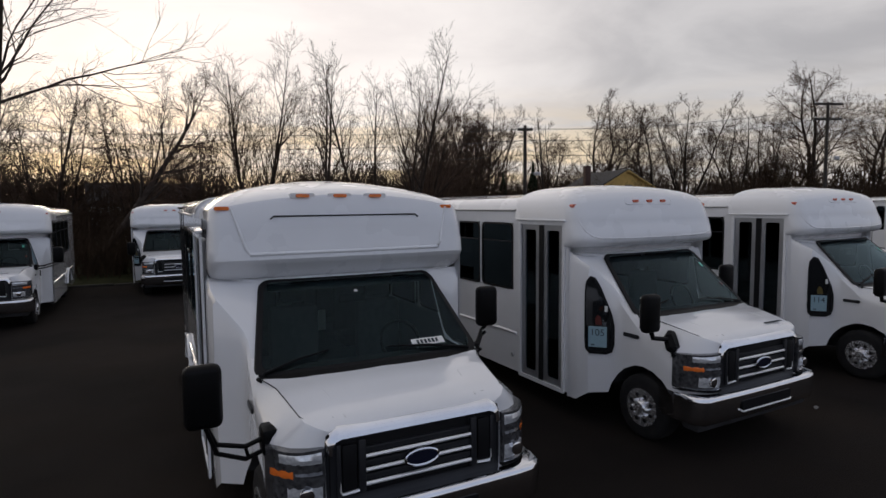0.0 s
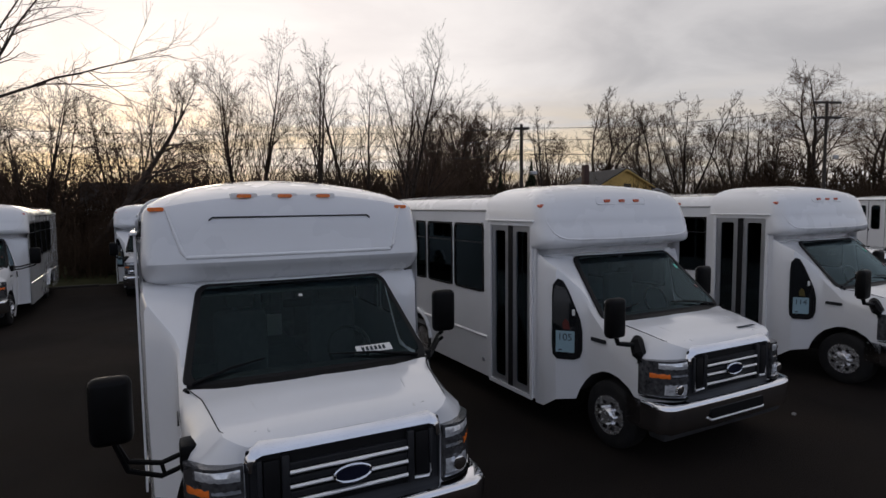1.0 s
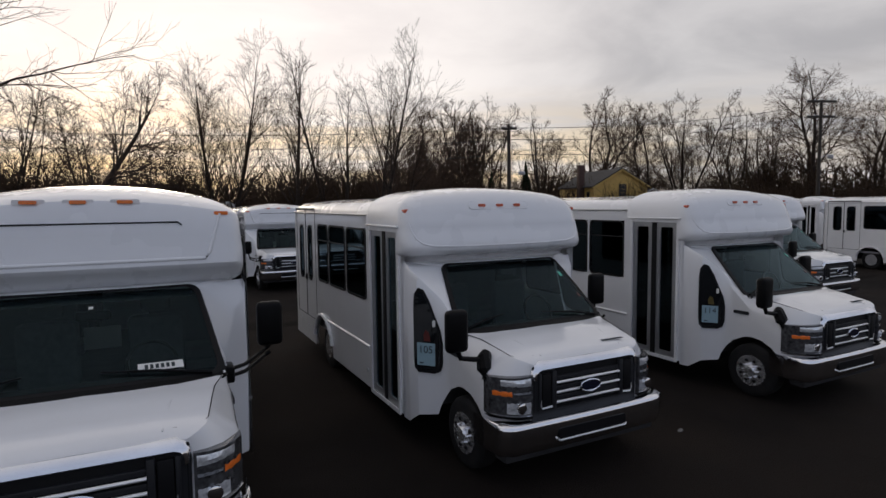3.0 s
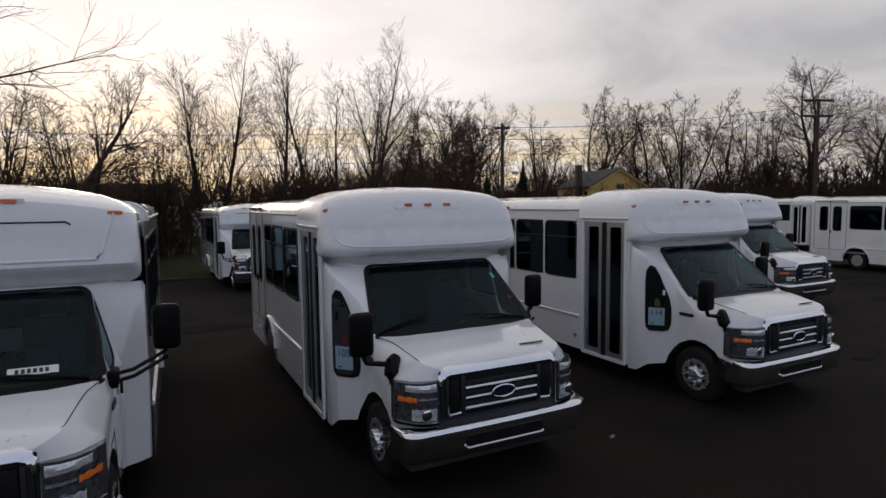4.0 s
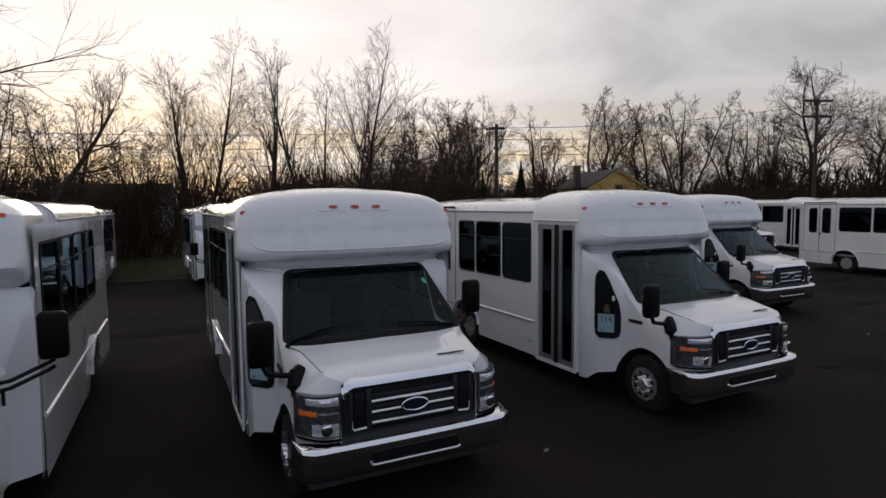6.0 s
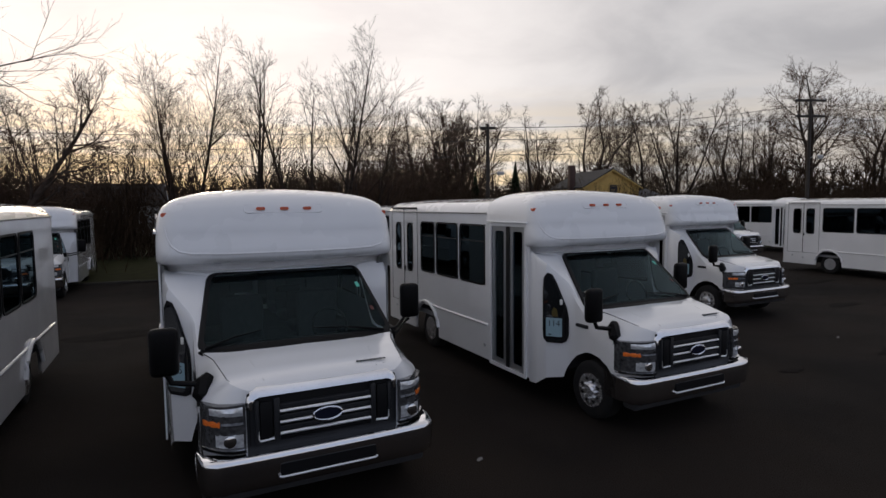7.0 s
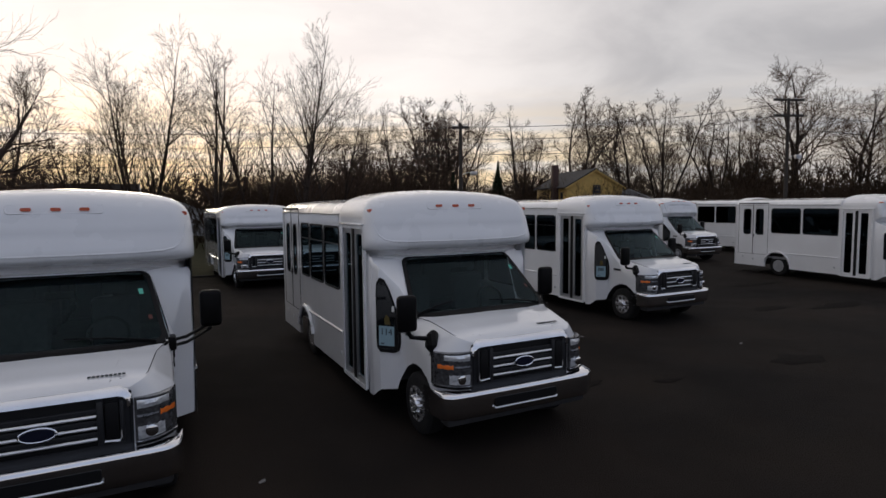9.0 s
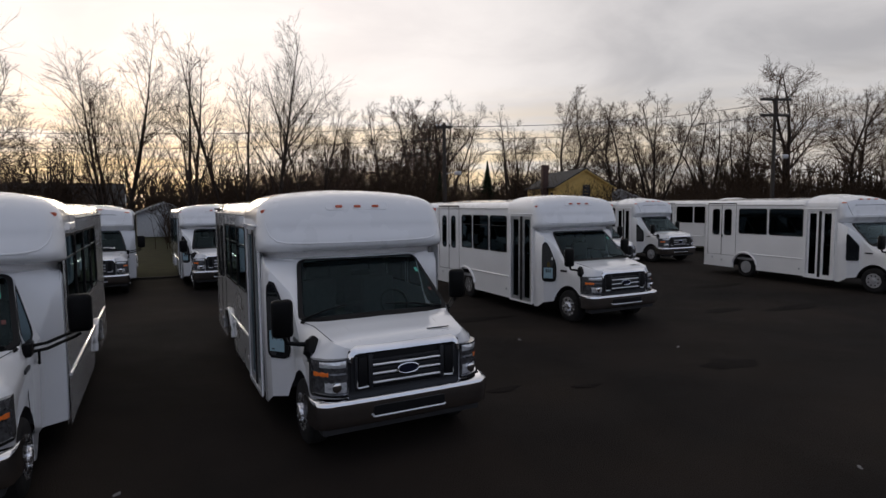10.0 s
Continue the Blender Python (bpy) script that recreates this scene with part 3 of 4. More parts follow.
    for s in (-1, 1):
        part("bonnet_seam", tube([(s * 0.70, -0.66, 1.25), (s * 0.785, -0.55, 1.283), (s * 0.83, -0.28, 1.337), (s * 0.858, -0.12, 1.366), (s * 0.93, 0.08, 1.387)], 0.004, 5), SEAL, bus)
        part("bonnet_crease", tube([(s * 0.50, -0.66, 1.27), (s * 0.55, -0.3, 1.343), (s * 0.62, -0.05, 1.372)], [0.006, 0.010, 0.003], 6), PAINT, bus)
    if stripes:
        for k in range(9):
            part("letter_bar", box(0.335 + 0.032 * k, 0.357 + 0.032 * k, -0.60, -0.565, 1.303, 1.309), INK, bus)


def mirrors(bus, style):
    for s in (-1, 1):
        # wing mirror on the kerb side, door mirror on the driver's side
        cx, cy, cz = (MIR_R if style != "tube" else MIR_RT) if s < 0 else MIR_L if style != "tube" else MIR_LT
        h = part("mirror_head", box(cx - 0.115, cx + 0.115, cy - 0.075, cy + 0.045, cz - 0.205, cz + 0.205, 0.05, 3), PLASTIC, bus, "tall black mirror head")
        part("mirror_glass", slab(rrect(cx - 0.088, cx + 0.088, cz - 0.175, cz + 0.175, 0.03), at_front(cy + 0.05), 0.004), MIRROR, h)
        if s > 0:
            for dz in (0.0, -0.06):
                part("mirror_arm", tube([(0.985, 0.30, 1.36 + dz), (1.14, 0.42, 1.36 + dz), (cx - 0.05, cy, 1.41 + dz), (cx, cy, 1.44 + dz)], 0.017, 7), PLASTIC, h, "black mirror arm")
            part("mirror_mount", box(0.96, 1.04, 0.20, 0.40, 1.27, 1.41, 0.02), PLASTIC, h)
        elif style == "tube":
            for dz in (0.0, -0.085):
                part("mirror_arm", tube([(-0.96, -0.40, 1.14 + dz), (-1.12, -0.42, 1.10 + dz), (-1.30, -0.45, 1.16 + dz * 0.7), (cx, cy - 0.02, cz - 0.17)], 0.017, 7), PLASTIC, h, "bent black tube arm")
            part("mirror_brace", tube([(-1.12, -0.42, 1.10), (-1.10, -0.42, 1.015)], 0.013, 6), PLASTIC, h)
            part("mirror_mount", box(-1.015, -0.90, -0.47, -0.28, 1.01, 1.20, 0.03), PLASTIC, h)
        else:
            part("mirror_arm", tube([(-0.95, -0.36, 1.22), (-1.08, -0.35, 1.24), (-1.20, -0.33, 1.26), (cx, cy - 0.01, cz - 0.16)], 0.026, 8), PLASTIC, h, "black mirror arm")
            part("mirror_mount", tube([(-0.985, -0.44, 1.06), (-0.985, -0.41, 1.14), (-0.945, -0.34, 1.235), (-0.90, -0.31, 1.275)], [0.05, 0.075, 0.075, 0.05], 8), PLASTIC, h)


MIR_R, MIR_RT, MIR_L, MIR_LT = (-1.25, -0.32, 1.53), (-1.37, -0.48, 1.50), (1.41, 0.70, 1.60), (1.40, 0.70, 1.65)


def make_bus(style, label, sign="", windows="three", rim=RIMCHROME, arm="cast", papers=False):
    bus = empty("shuttle_bus", label=label, category="bus", group="parked shuttle buses")
    part("cab", cab_shell(), [PAINT, SKIRT], bus, "white van cab with bonnet and wings", angle=28)
    rounded = style == "round"
    cap = part("front_cap", cap_shell(ROUND_CAP, 0.22, 0.06, 0.085, 2.58, 2.80, 1.28) if rounded else cap_shell(FACET_CAP, 0.13, 0.05, 0.135, 2.40, 2.66, 1.215), GELCOAT, bus, "white moulded front cap", angle=50 if rounded else 22)
    if rounded:
        def nose(x, z):
            return np.interp(z, [c[0] for c in ROUND_CAP[:15]], [c[2] for c in ROUND_CAP[:15]]) - 0.06 * (1 - (x / 1.27) ** 2) + (0.22 - math.sqrt(max(0, 0.22 ** 2 - (abs(x) - 1.06) ** 2)) if abs(x) > 1.06 else 0)
        half = [(1.19, 2.53), (1.175, 2.43), (1.14, 2.345), (1.07, 2.285), (0.96, 2.26), (0.72, 2.25), (0.36, 2.246)]
        crease = [(-x, z) for x, z in half] + [(0, 2.245)] + half[::-1]
        part("cap_crease", tube([(x, nose(x, z) + 0.004, z) for x, z in crease], [0.003, 0.008, 0.011] + [0.013] * 9 + [0.011, 0.008, 0.003], 8), GELCOAT, cap)
        edge = rrect(-0.42, 0.42, 2.668, 2.752, 0.035, 3)
        part("lamp_recess", tube([(a, nose(a, 2.69) + 0.004 + (b - 2.71) * 0.55, b) for a, b in edge + edge[:1]], 0.013, 6, caps=False), GELCOAT, cap)
        for x in (-0.25, 0.0, 0.25):
            lamp_pod(bus, x, nose(x, 2.67), 2.712)
        for s in (-1, 1):
            lamp_pod(bus, s * 1.165, 0.945, 2.655, 0.055, 0.021)
    else:
        def nose(x, z):
            return np.interp(z, [c[0] for c in FACET_CAP[:13]], [c[2] for c in FACET_CAP[:13]]) - 0.05 * (1 - (x / 1.25) ** 2)
        for s in (-1, 1):
            part("cap_ridge", tube([(s * 1.02, nose(1.02, 2.60), 2.67), (s * 0.955, nose(0.955, 2.45), 2.46), (s * 0.915, nose(0.915, 2.32), 2.325), (s * 0.885, nose(0.885, 2.285), 2.285)], [0.008, 0.016, 0.016, 0.014], 8), GELCOAT, cap)
        part("cap_ridge", tube([(x, nose(x, 2.277) + 0.004, 2.277) for x in (-0.885, -0.5, 0, 0.5, 0.885)], 0.017, 8), GELCOAT, cap)
        part("cap_groove", tube([(-0.70, nose(0.7, 2.52), 2.575)] + [(x, nose(x, 2.525) + 0.001, 2.60) for x in (-0.67, -0.3, 0, 0.3, 0.67)] + [(0.70, nose(0.7, 2.52), 2.575)], 0.008, 6), GRILLE, cap)
        for x in (-0.41, -0.07, 0.27):
            y = nose(x, 2.65)
            part("lamp_recess", slab(rrect(x - 0.11, x + 0.11, 2.755, 2.80, 0.012, 2), lambda a, b, d: (a, y + 0.09 - d, b), 0.095), GELCOAT, cap)
            lamp_pod(bus, x, y - 0.01, 2.778, 0.06, 0.015, AMBER)
        for s in (-1, 1):
            lamp_pod(bus, s * 1.06 - 0.03, 0.868, 2.672, 0.06, 0.016, AMBER)
    # sides
    wins = {"three": [(2.14, 2.97), (3.03, 3.86), (3.92, 4.52)], "two": [(2.07, 3.32), (3.40, 4.56)]}[windows]
    zr = (1.46, 2.42) if windows == "three" else (1.57, 2.48)
    holes = [(a, b, *zr) for a, b in wins]
    lift = [(4.90, 5.18, 1.40, 2.38), (5.48, 5.76, 1.40, 2.38)] if windows == "three" else [(4.88, 5.22, 1.48, 2.46), (5.42, 5.76, 1.48, 2.46)]
    side = part("body_side", side_wall(-HALF, holes + lift + [(1.05, 1.96, 0.28, 2.43)], 0.96, REAR, 2.58, 0.30), PAINT, bus)
    left_wins = [(1.16, 2.02), (2.07, 2.93), (2.98, 3.84), (3.89, 4.75)]
    part("body_side", side_wall(HALF, [(a, b, 1.46, 2.42) for a, b in left_wins], 0.96, REAR, 2.58, 0.30), PAINT, bus)
    for a, b in wins:
        window(bus, at_right(), a, b, *zr, split=0.27 if windows == "three" else 0)
    for a, b in left_wins:
        window(bus, at_left(), a, b, 1.46, 2.42)
    lifted = part("lift_door", frame_slab(rrect(4.68, 5.98, 0.74, 2.66, 0.02, 1), rrect(4.69, 5.97, 0.75, 2.65, 0.02, 1), at_right(), 0.006), SEAL, bus, "double side door with narrow windows")
    part("door_gap", slab(rrect(5.32, 5.34, 0.75, 2.65, 0.004, 1), at_right(), 0.007), SEAL, lifted)
    part("door_rail", box(-HALF - 0.03, -HALF, 4.68, 5.98, 2.655, 2.685, 0.006), SEAL, lifted)
    part("handle", box(-HALF - 0.03, -HALF, 5.27, 5.31, 1.40, 1.50, 0.008), PLASTIC, lifted)
    for a, b, z0, z1 in lift:
        window(lifted, at_right(), a, b, z0, z1, r=0.12, split=0)
    for y, z in ((2.16, 0.52), (5.3, 0.55), (5.75, 0.62)):
        part("side_reflector", lathe([(0.035, 0.0), (0.03, 0.012)], 12, -HALF, y, z, -1), ALU, bus)
    for s in (-1, 1):
        x = s * HALF
        part("belt_rail", tube([(x, 2.06 if s < 0 else 1.05, 0.85), (x, 3.0, 0.85), (x, 4.6 if s < 0 else 5.9, 0.85)], 0.022, 8), PAINT, bus)
        ring = [(x + s * 0.02, AXLE_R + 0.53 * math.cos(math.pi * k / 14), WHEEL_Z + 0.53 * math.sin(math.pi * k / 14)) for k in range(15)]
        part("wheel_flare", tube(ring[1:-1], 0.032, 8), PAINT, bus)
        part("gutter", tube([(x + s * 0.012, 2.07, 2.60), (x + s * 0.012, REAR - 0.03, 2.60)], 0.014, 6), ALU, bus)
    # roof with rounded shoulders, and the back
    def roof_ring(y, drop=0.0):
        pts = []
        for k in range(7):
            th = math.pi / 2 * k / 6
            pts.append((HALF - 0.20 + 0.20 * math.cos(th), 2.57 + 0.20 * math.sin(th) - drop))
        half = pts + [(0.68, 2.805 - drop), (0.34, 2.83 - drop)]
        return [(a, y, b) for a, b in half] + [(0, y, 2.84 - drop)] + [(-a, y, b) for a, b in half[::-1]]
    part("roof", loft([roof_ring(2.04), roof_ring(3.4), roof_ring(4.7), roof_ring(5.94), roof_ring(5.985, 0.015), roof_ring(REAR, 0.05)], False, (False, False)), GELCOAT, bus, "white moulded roof")
    part("cap_bulkhead", slab([(a * 0.995, b - 0.006) for a, _, b in roof_ring(0)] + [(-HALF * 0.99, 2.40), (HALF * 0.99, 2.40)], lambda a, b, d: (a, 2.062 - d, b), 0.04), GELCOAT, bus)
    back = [(a, b) for a, _, b in roof_ring(0, 0.05)] + [(-HALF, 0.36), (HALF, 0.36)]
    part("rear_wall", slab(back, lambda a, b, d: (a, REAR - d, b), 0.04), PAINT, bus)
    part("roof_seam", tube([(x, 2.065, z) for x, _, z in roof_ring(0)], 0.012, 5), GELCOAT, bus)
    part("floor", box(-1.16, 1.16, 1.0, REAR - 0.05, 0.62, 0.70), INSIDE, bus)
    part("chassis", box(-0.55, 0.55, -0.4, 5.7, 0.32, 0.60), SKIRT, bus)
    part("rear_bumper", box(-1.1, 1.1, REAR - 0.02, REAR + 0.12, 0.36, 0.52, 0.03), PLASTIC, bus)
    entry_door(bus, PAINT if windows == "two" else ALU)
    # windscreen
    def pane_line(q, lift, grow=0.0):
        """A line round the windscreen with rounded corners; q shrinks it towards the middle."""
        pts = rrect(-0.95 - grow, 0.95 + grow, 0.0 - grow, 0.90 + grow, 0.10, 6)
        fine = []
        for (a, b), (c, d) in zip(pts, pts[1:] + pts[:1]):
            n = 8 if math.hypot(c - a, d - b) > 0.4 else 1
            fine += [(a + (c - a) * k / n, b + (d - b) * k / n) for k in range(n)]
        return [screen_at(q * a / 0.95, 0.5 + q * (b - 0.45) / 0.90, lift) for a, b in fine]
    sc = part("windscreen", loft([pane_line(q, 0.012) for q in (0.99, 0.8, 0.6, 0.4, 0.2, 0.05)], True, (False, True)), SCREEN, bus, "wide windscreen")
    part("screen_surround", loft([pane_line(1.0, 0.002, 0.022), pane_line(1.0, 0.016, 0.012), pane_line(0.965, 0.016)], True, (False, False)), SEAL, sc, "black windscreen border")
    part("sun_band", screen_grid(-0.93, 0.93, 0.87, 0.955, 0.010), TINT, sc, "dark shade band along the top")
    part("cowl", loft([[screen_at(u / 8, -0.015, 0.018) for u in range(-8, 9)], [(screen_at(u / 8, -0.015)[0], screen_at(u / 8, -0.015)[1] - 0.085 * (1 - 0.5 * (u / 8) ** 2), screen_at(u / 8, -0.015)[2] - 0.012) for u in range(-8, 9)]], False, (False, False)), PLASTIC, bus)
    for u0, u1, v1 in ((-0.95, -0.42, 0.13), (0.10, 0.90, 0.10)):
        wp = part("wiper", tube([screen_at(u0 if u0 < 0 else u1, 0.0, 0.03), screen_at((u0 + u1) / 2, v1 * 0.7, 0.045), screen_at(u1 if u0 < 0 else u0, v1 * 1.2, 0.035)], [0.014, 0.012, 0.007], 6), PLASTIC, sc)
    part("rear_view_mirror", box(-0.13, 0.13, 0.72, 0.76, 1.80, 1.88, 0.02), PLASTIC, bus)
    # inside of the cab
    part("dashboard", box(-0.93, 0.93, 0.16, 0.52, 1.12, 1.36, 0.05), DASH, bus)
    sw = [(0.42 + 0.19 * math.cos(2 * math.pi * k / 20), 0.62 + 0.08 * math.sin(2 * math.pi * k / 20), 1.42 + 0.17 * math.sin(2 * math.pi * k / 20)) for k in range(21)]
    part("steering_wheel", tube(sw, 0.017, 6), DASH, bus)
    for x in (0.45, -0.42):
        s = part("cab_seat", box(x - 0.25, x + 0.25, 0.85, 1.3, 0.95, 1.12, 0.05), SEATCLOTH, bus)
        part("seat_back", box(x - 0.24, x + 0.24, 1.25, 1.40, 1.1, 1.72, 0.06), SEATCLOTH, s)
        part("head_rest", box(x - 0.13, x + 0.13, 1.30, 1.40, 1.74, 1.92, 0.04), SEATCLOTH, s)
    for k in range(4):
        for x in (-0.72, 0.72):
            seat(bus, x, 2.2 + 0.85 * k, 0.75)
    # cab side windows
    tear = [(0.33, 1.0), (0.37, 0.91), (0.45, 0.88), (0.68, 0.88), (0.75, 0.93), (0.77, 1.05), (0.77, 1.62), (0.75, 1.75), (0.68, 1.82), (0.61, 1.80), (0.53, 1.68), (0.37, 1.36), (0.33, 1.22)]
    if windows == "two":
        tear = [(0.36, 0.95), (0.40, 0.92), (0.72, 0.92), (0.76, 0.95), (0.77, 1.70), (0.74, 1.74), (0.70, 1.72), (0.40, 1.42), (0.36, 1.36)]
    def flare_at(a, b, d):
        y = 0.40 + (a - 0.33) * 0.636
        w = np.interp(y, [c[0] for c in CAB], [c[1] for c in CAB])
        return (-w - 0.006 - d, y, b)
    if not papers:
        q = part("quarter_window", slab(tear, flare_at, 0.012), SEAL, bus, "teardrop cab side window")
        small = [(0.55 + (a - 0.55) * 0.84, 1.33 + (b - 1.33) * 0.92) for a, b in tear]
        part("pane", slab(small, flare_at, 0.016), DARKGLASS, q)
    if sign:
        sheet = part("paper_sign", slab(rrect(0.435, 0.69, 0.965, 1.215, 0.005, 1), flare_at, 0.019), PAPER_BLUE, q, "pale blue paper number sign")
        c = flare_at(0.562, 1.14, 0.0225)
        tilt = math.degrees(math.atan2(flare_at(0.70, 1, 0)[0] - flare_at(0.43, 1, 0)[0], 0.27 * 0.636))
        m = Matrix.Translation(c) @ pose(0, 0, 0, 90, 0, -90 - tilt)
        if sign == "bars":
            for k in range(3):
                part("sign_bar", slab(rrect(0.49 + 0.055 * k, 0.52 + 0.055 * k, 1.10, 1.18, 0.004, 1), flare_at, 0.022), INK, sheet)
        else:
            tagged(part("sign_number", words(sign, 0.115, m), INK, sheet), kind="stuff")
        part("sign_bar", slab(rrect(0.60, 0.65, 0.985, 1.0, 0.002, 1), flare_at, 0.022), INK, sheet)
        part("window_tag", slab(rrect(0.43, 0.465, 1.40, 1.47, 0.004, 1), flare_at, 0.024), PAPER_WHITE, q)
        part("strap", slab([(0.50, 1.235), (0.59, 1.235), (0.60, 1.30), (0.565, 1.36), (0.52, 1.33)], flare_at, 0.019), YELLOW_RAIL if sign != "105" else RED_PAINT, q)
    drv = [(0.27, 1.375), (0.62, 1.36), (0.74, 1.40), (0.78, 1.47), (0.79, 1.70), (0.79, 1.90), (0.775, 1.925), (0.73, 1.90), (0.60, 1.775), (0.44, 1.63), (0.28, 1.49)]
    ys = [c[0] for c in CAB]
    def door_at(a, b, d):
        w, zb, t, zt = (np.interp(a, ys, [c[k] for c in CAB]) for k in (2, 4, 5, 6))
        lean = min(1.0, max(0.0, (b - zb) / (zt - 0.025 - zb)))
        return (w + (t + 0.022 - w + 0.03) * lean - 0.03 * (lean > 0) + 0.008 + d, a, b)
    around = [(0.26, 1.325), (0.62, 1.33), (0.81, 1.335), (0.815, 1.50), (0.815, 1.72), (0.81, 1.97), (0.79, 1.985), (0.72, 1.925), (0.60, 1.815), (0.44, 1.672), (0.26, 1.51)]
    inner = [(0.56 + (a - 0.56) * 0.88, 1.62 + (b - 1.62) * 0.90) for a, b in drv]
    part("window_pillar", frame_slab(around, drv, door_at, 0.006), PAINT, bus)
    q = part("driver_window", frame_slab(drv, inner, door_at, 0.010), SEAL, bus, "slanted dark driver's door window")
    part("pane", slab(inner, door_at, 0.005), DOORGLASS, q)
    part("door_handle", slab(rrect(0.70, 0.735, 1.08, 1.22, 0.012, 2), door_at, 0.02), PLASTIC, bus)
    part("door_seam", slab(rrect(0.20, 0.21, 0.5, 1.33, 0.003, 1), door_at, 0.005), SEAL, bus)
    part("splash_guard", slab([(0.50, 0.40), (0.86, 0.40), (0.62, 0.10), (0.52, 0.12)], lambda a, b, d: (0.94 + d, a, b), 0.02), GELCOAT, bus, "white splash guard behind the wheel")
    face(bus, style == "round")
    mirrors(bus, arm)
    for s in (-1, 1):
        wheel(bus, "front_wheel", s * 0.985, 0.0, s, rim)
        wheel(bus, "rear_wheel", s * 1.15, AXLE_R, s, rim, True)
    if papers:
        sheet = part("dashboard_paper", screen_grid(0.36, 0.70, 0.10, 0.175, 0.014, 4, 2), PAPER_WHITE, sc, "white paper with dark print on the dashboard")
        for k in range(6):
            part("print_bar", screen_grid(0.41 + 0.04 * k, 0.435 + 0.04 * k, 0.115, 0.158, 0.018, 1, 1), INK, sheet)
        part("pale_panel", box(-0.24, 0.10, 2.08, 2.11, 1.27, 1.50, 0.01), PAPER_WHITE, bus, "pale board hung behind the cab")
        part("screen_sticker", screen_grid(-0.02, 0.02, 0.80, 0.83, 0.014, 1, 1), PAPER_WHITE, sc)
    elif sign:
        part("screen_sticker", screen_grid(0.84, 0.89, 0.66, 0.74, 0.02, 1, 1), GREEN_STICKER, sc)
        part("screen_sticker", screen_grid(0.88, 0.92, 0.30, 0.36, 0.02, 1, 1), RED_PAINT, sc)
    return bus


def place_bus(ob, x, y, turn):
    ob.matrix_basis = pose(x, y, 0, 0, 0, turn)
    return ob


# ---------------------------------------------------------------- ground
def sheet(name, x0, x1, y0, y1, z, mat, label, nx=1, ny=1):
    bm = loft([[(x0 + (x1 - x0) * i / nx, y0 + (y1 - y0) * j / ny, z) for i in range(nx + 1)] for j in range(ny + 1)], False, (False, False))
    ob = new(name, finish(name, bm, mat))
    return tagged(ob, label, "ground", kind="structure")


sheet("ground", -900, 900, -900, 900, -0.03, DIRT, "dull brown winter ground with dead grass", 8, 8)
sheet("pavement", -45, 75, -40, 22.5, 0.0, ASPHALT, "dark worn asphalt of the parking lot", 4, 4)
sheet("grass", -45, 60, 22.6, 75, 0.004, GRASS, "strip of dull winter grass behind the lot", 4, 2)


def kerb():
    """Weathered concrete kerb between the lot and the grass, in cast lengths."""
    k = tagged(new("kerb"), "low weathered concrete kerb along the grass", "kerb", kind="structure")
    me = finish("kerb_stone", box(-1.19, 1.19, -0.075, 0.075, -0.05, 0.07, 0.02), CONCRETE)
    rg = random.Random(3)
    for i in range(30):
        o = new("kerb_stone", me)
        o.parent = k
        o.matrix_basis = pose(-44 + 2.42 * i, 22.55 + rg.uniform(-0.02, 0.02), rg.uniform(-0.015, 0.01), 0, 0, rg.uniform(-0.6, 0.6))


kerb()


def blot(x, y, rx, ry, seed, mat, z):
    """Low irregular patch, thicker in the middle."""
    rg = random.Random(seed)
    n = 22
    out = []
    ph = [rg.uniform(0, 6.3) for _ in range(3)]
    for q, h in ((1.0, 0.0), (0.85, z), (0.4, z * 1.15)):
        out.append([(x + q * rx * (1 + 0.22 * math.sin(2 * a + ph[0]) + 0.14 * math.sin(5 * a + ph[1])) * math.cos(a), y + q * ry * (1 + 0.2 * math.sin(3 * a + ph[2])) * math.sin(a), 0.003 + h) for a in (2 * math.pi * k / n for k in range(n))])
    ob = new("asphalt_patch", finish("asphalt_patch", loft(out, True, (False, True)), mat))
    return tagged(ob, "irregular darker repair patch in the asphalt", "patch", kind="structure")


for i, (x, y, rx, ry) in enumerate(((20.5, 8.4, 0.7, 0.22), (22.4, 7.9, 0.9, 0.28), (12.4, 5.5, 0.3, 0.12), (14.5, 10.2, 0.8, 0.25), (3.6, 13.0, 1.2, 0.5), (-2.5, 6.5, 1.0, 0.6), (-3.8, 9.2, 0.9, 0.4), (16.5, 5.0, 0.5, 0.3), (24.0, 11.5, 1.0, 0.25), (13.6, 5.1, 0.25, 0.1))):
    blot(x, y, rx, ry, i, TAR, 0.008)
for x, y, w, turn in ((7.52, 4.41, 0.035, 20), (14.41, 1.76, 0.03, 70), (14.24, 8.0, 0.035, 130), (16.6, 6.2, 0.03, 15)):
    ob = new("litter_scrap", finish("litter_scrap", slab([(-w, -w * 0.5), (w * 0.8, -w * 0.7), (w * 1.1, w * 0.3), (0, w * 0.8), (-w * 0.9, w * 0.4)], lambda a, b, d: (a, b, 0.004 + d * (1 + 2 * a / w)), 0.006), LITTER))
    ob.matrix_basis = pose(x, y, 0, 0, 0, turn)
    tagged(ob, "small pale scrap of litter on the asphalt", "litter", "litter on the lot")

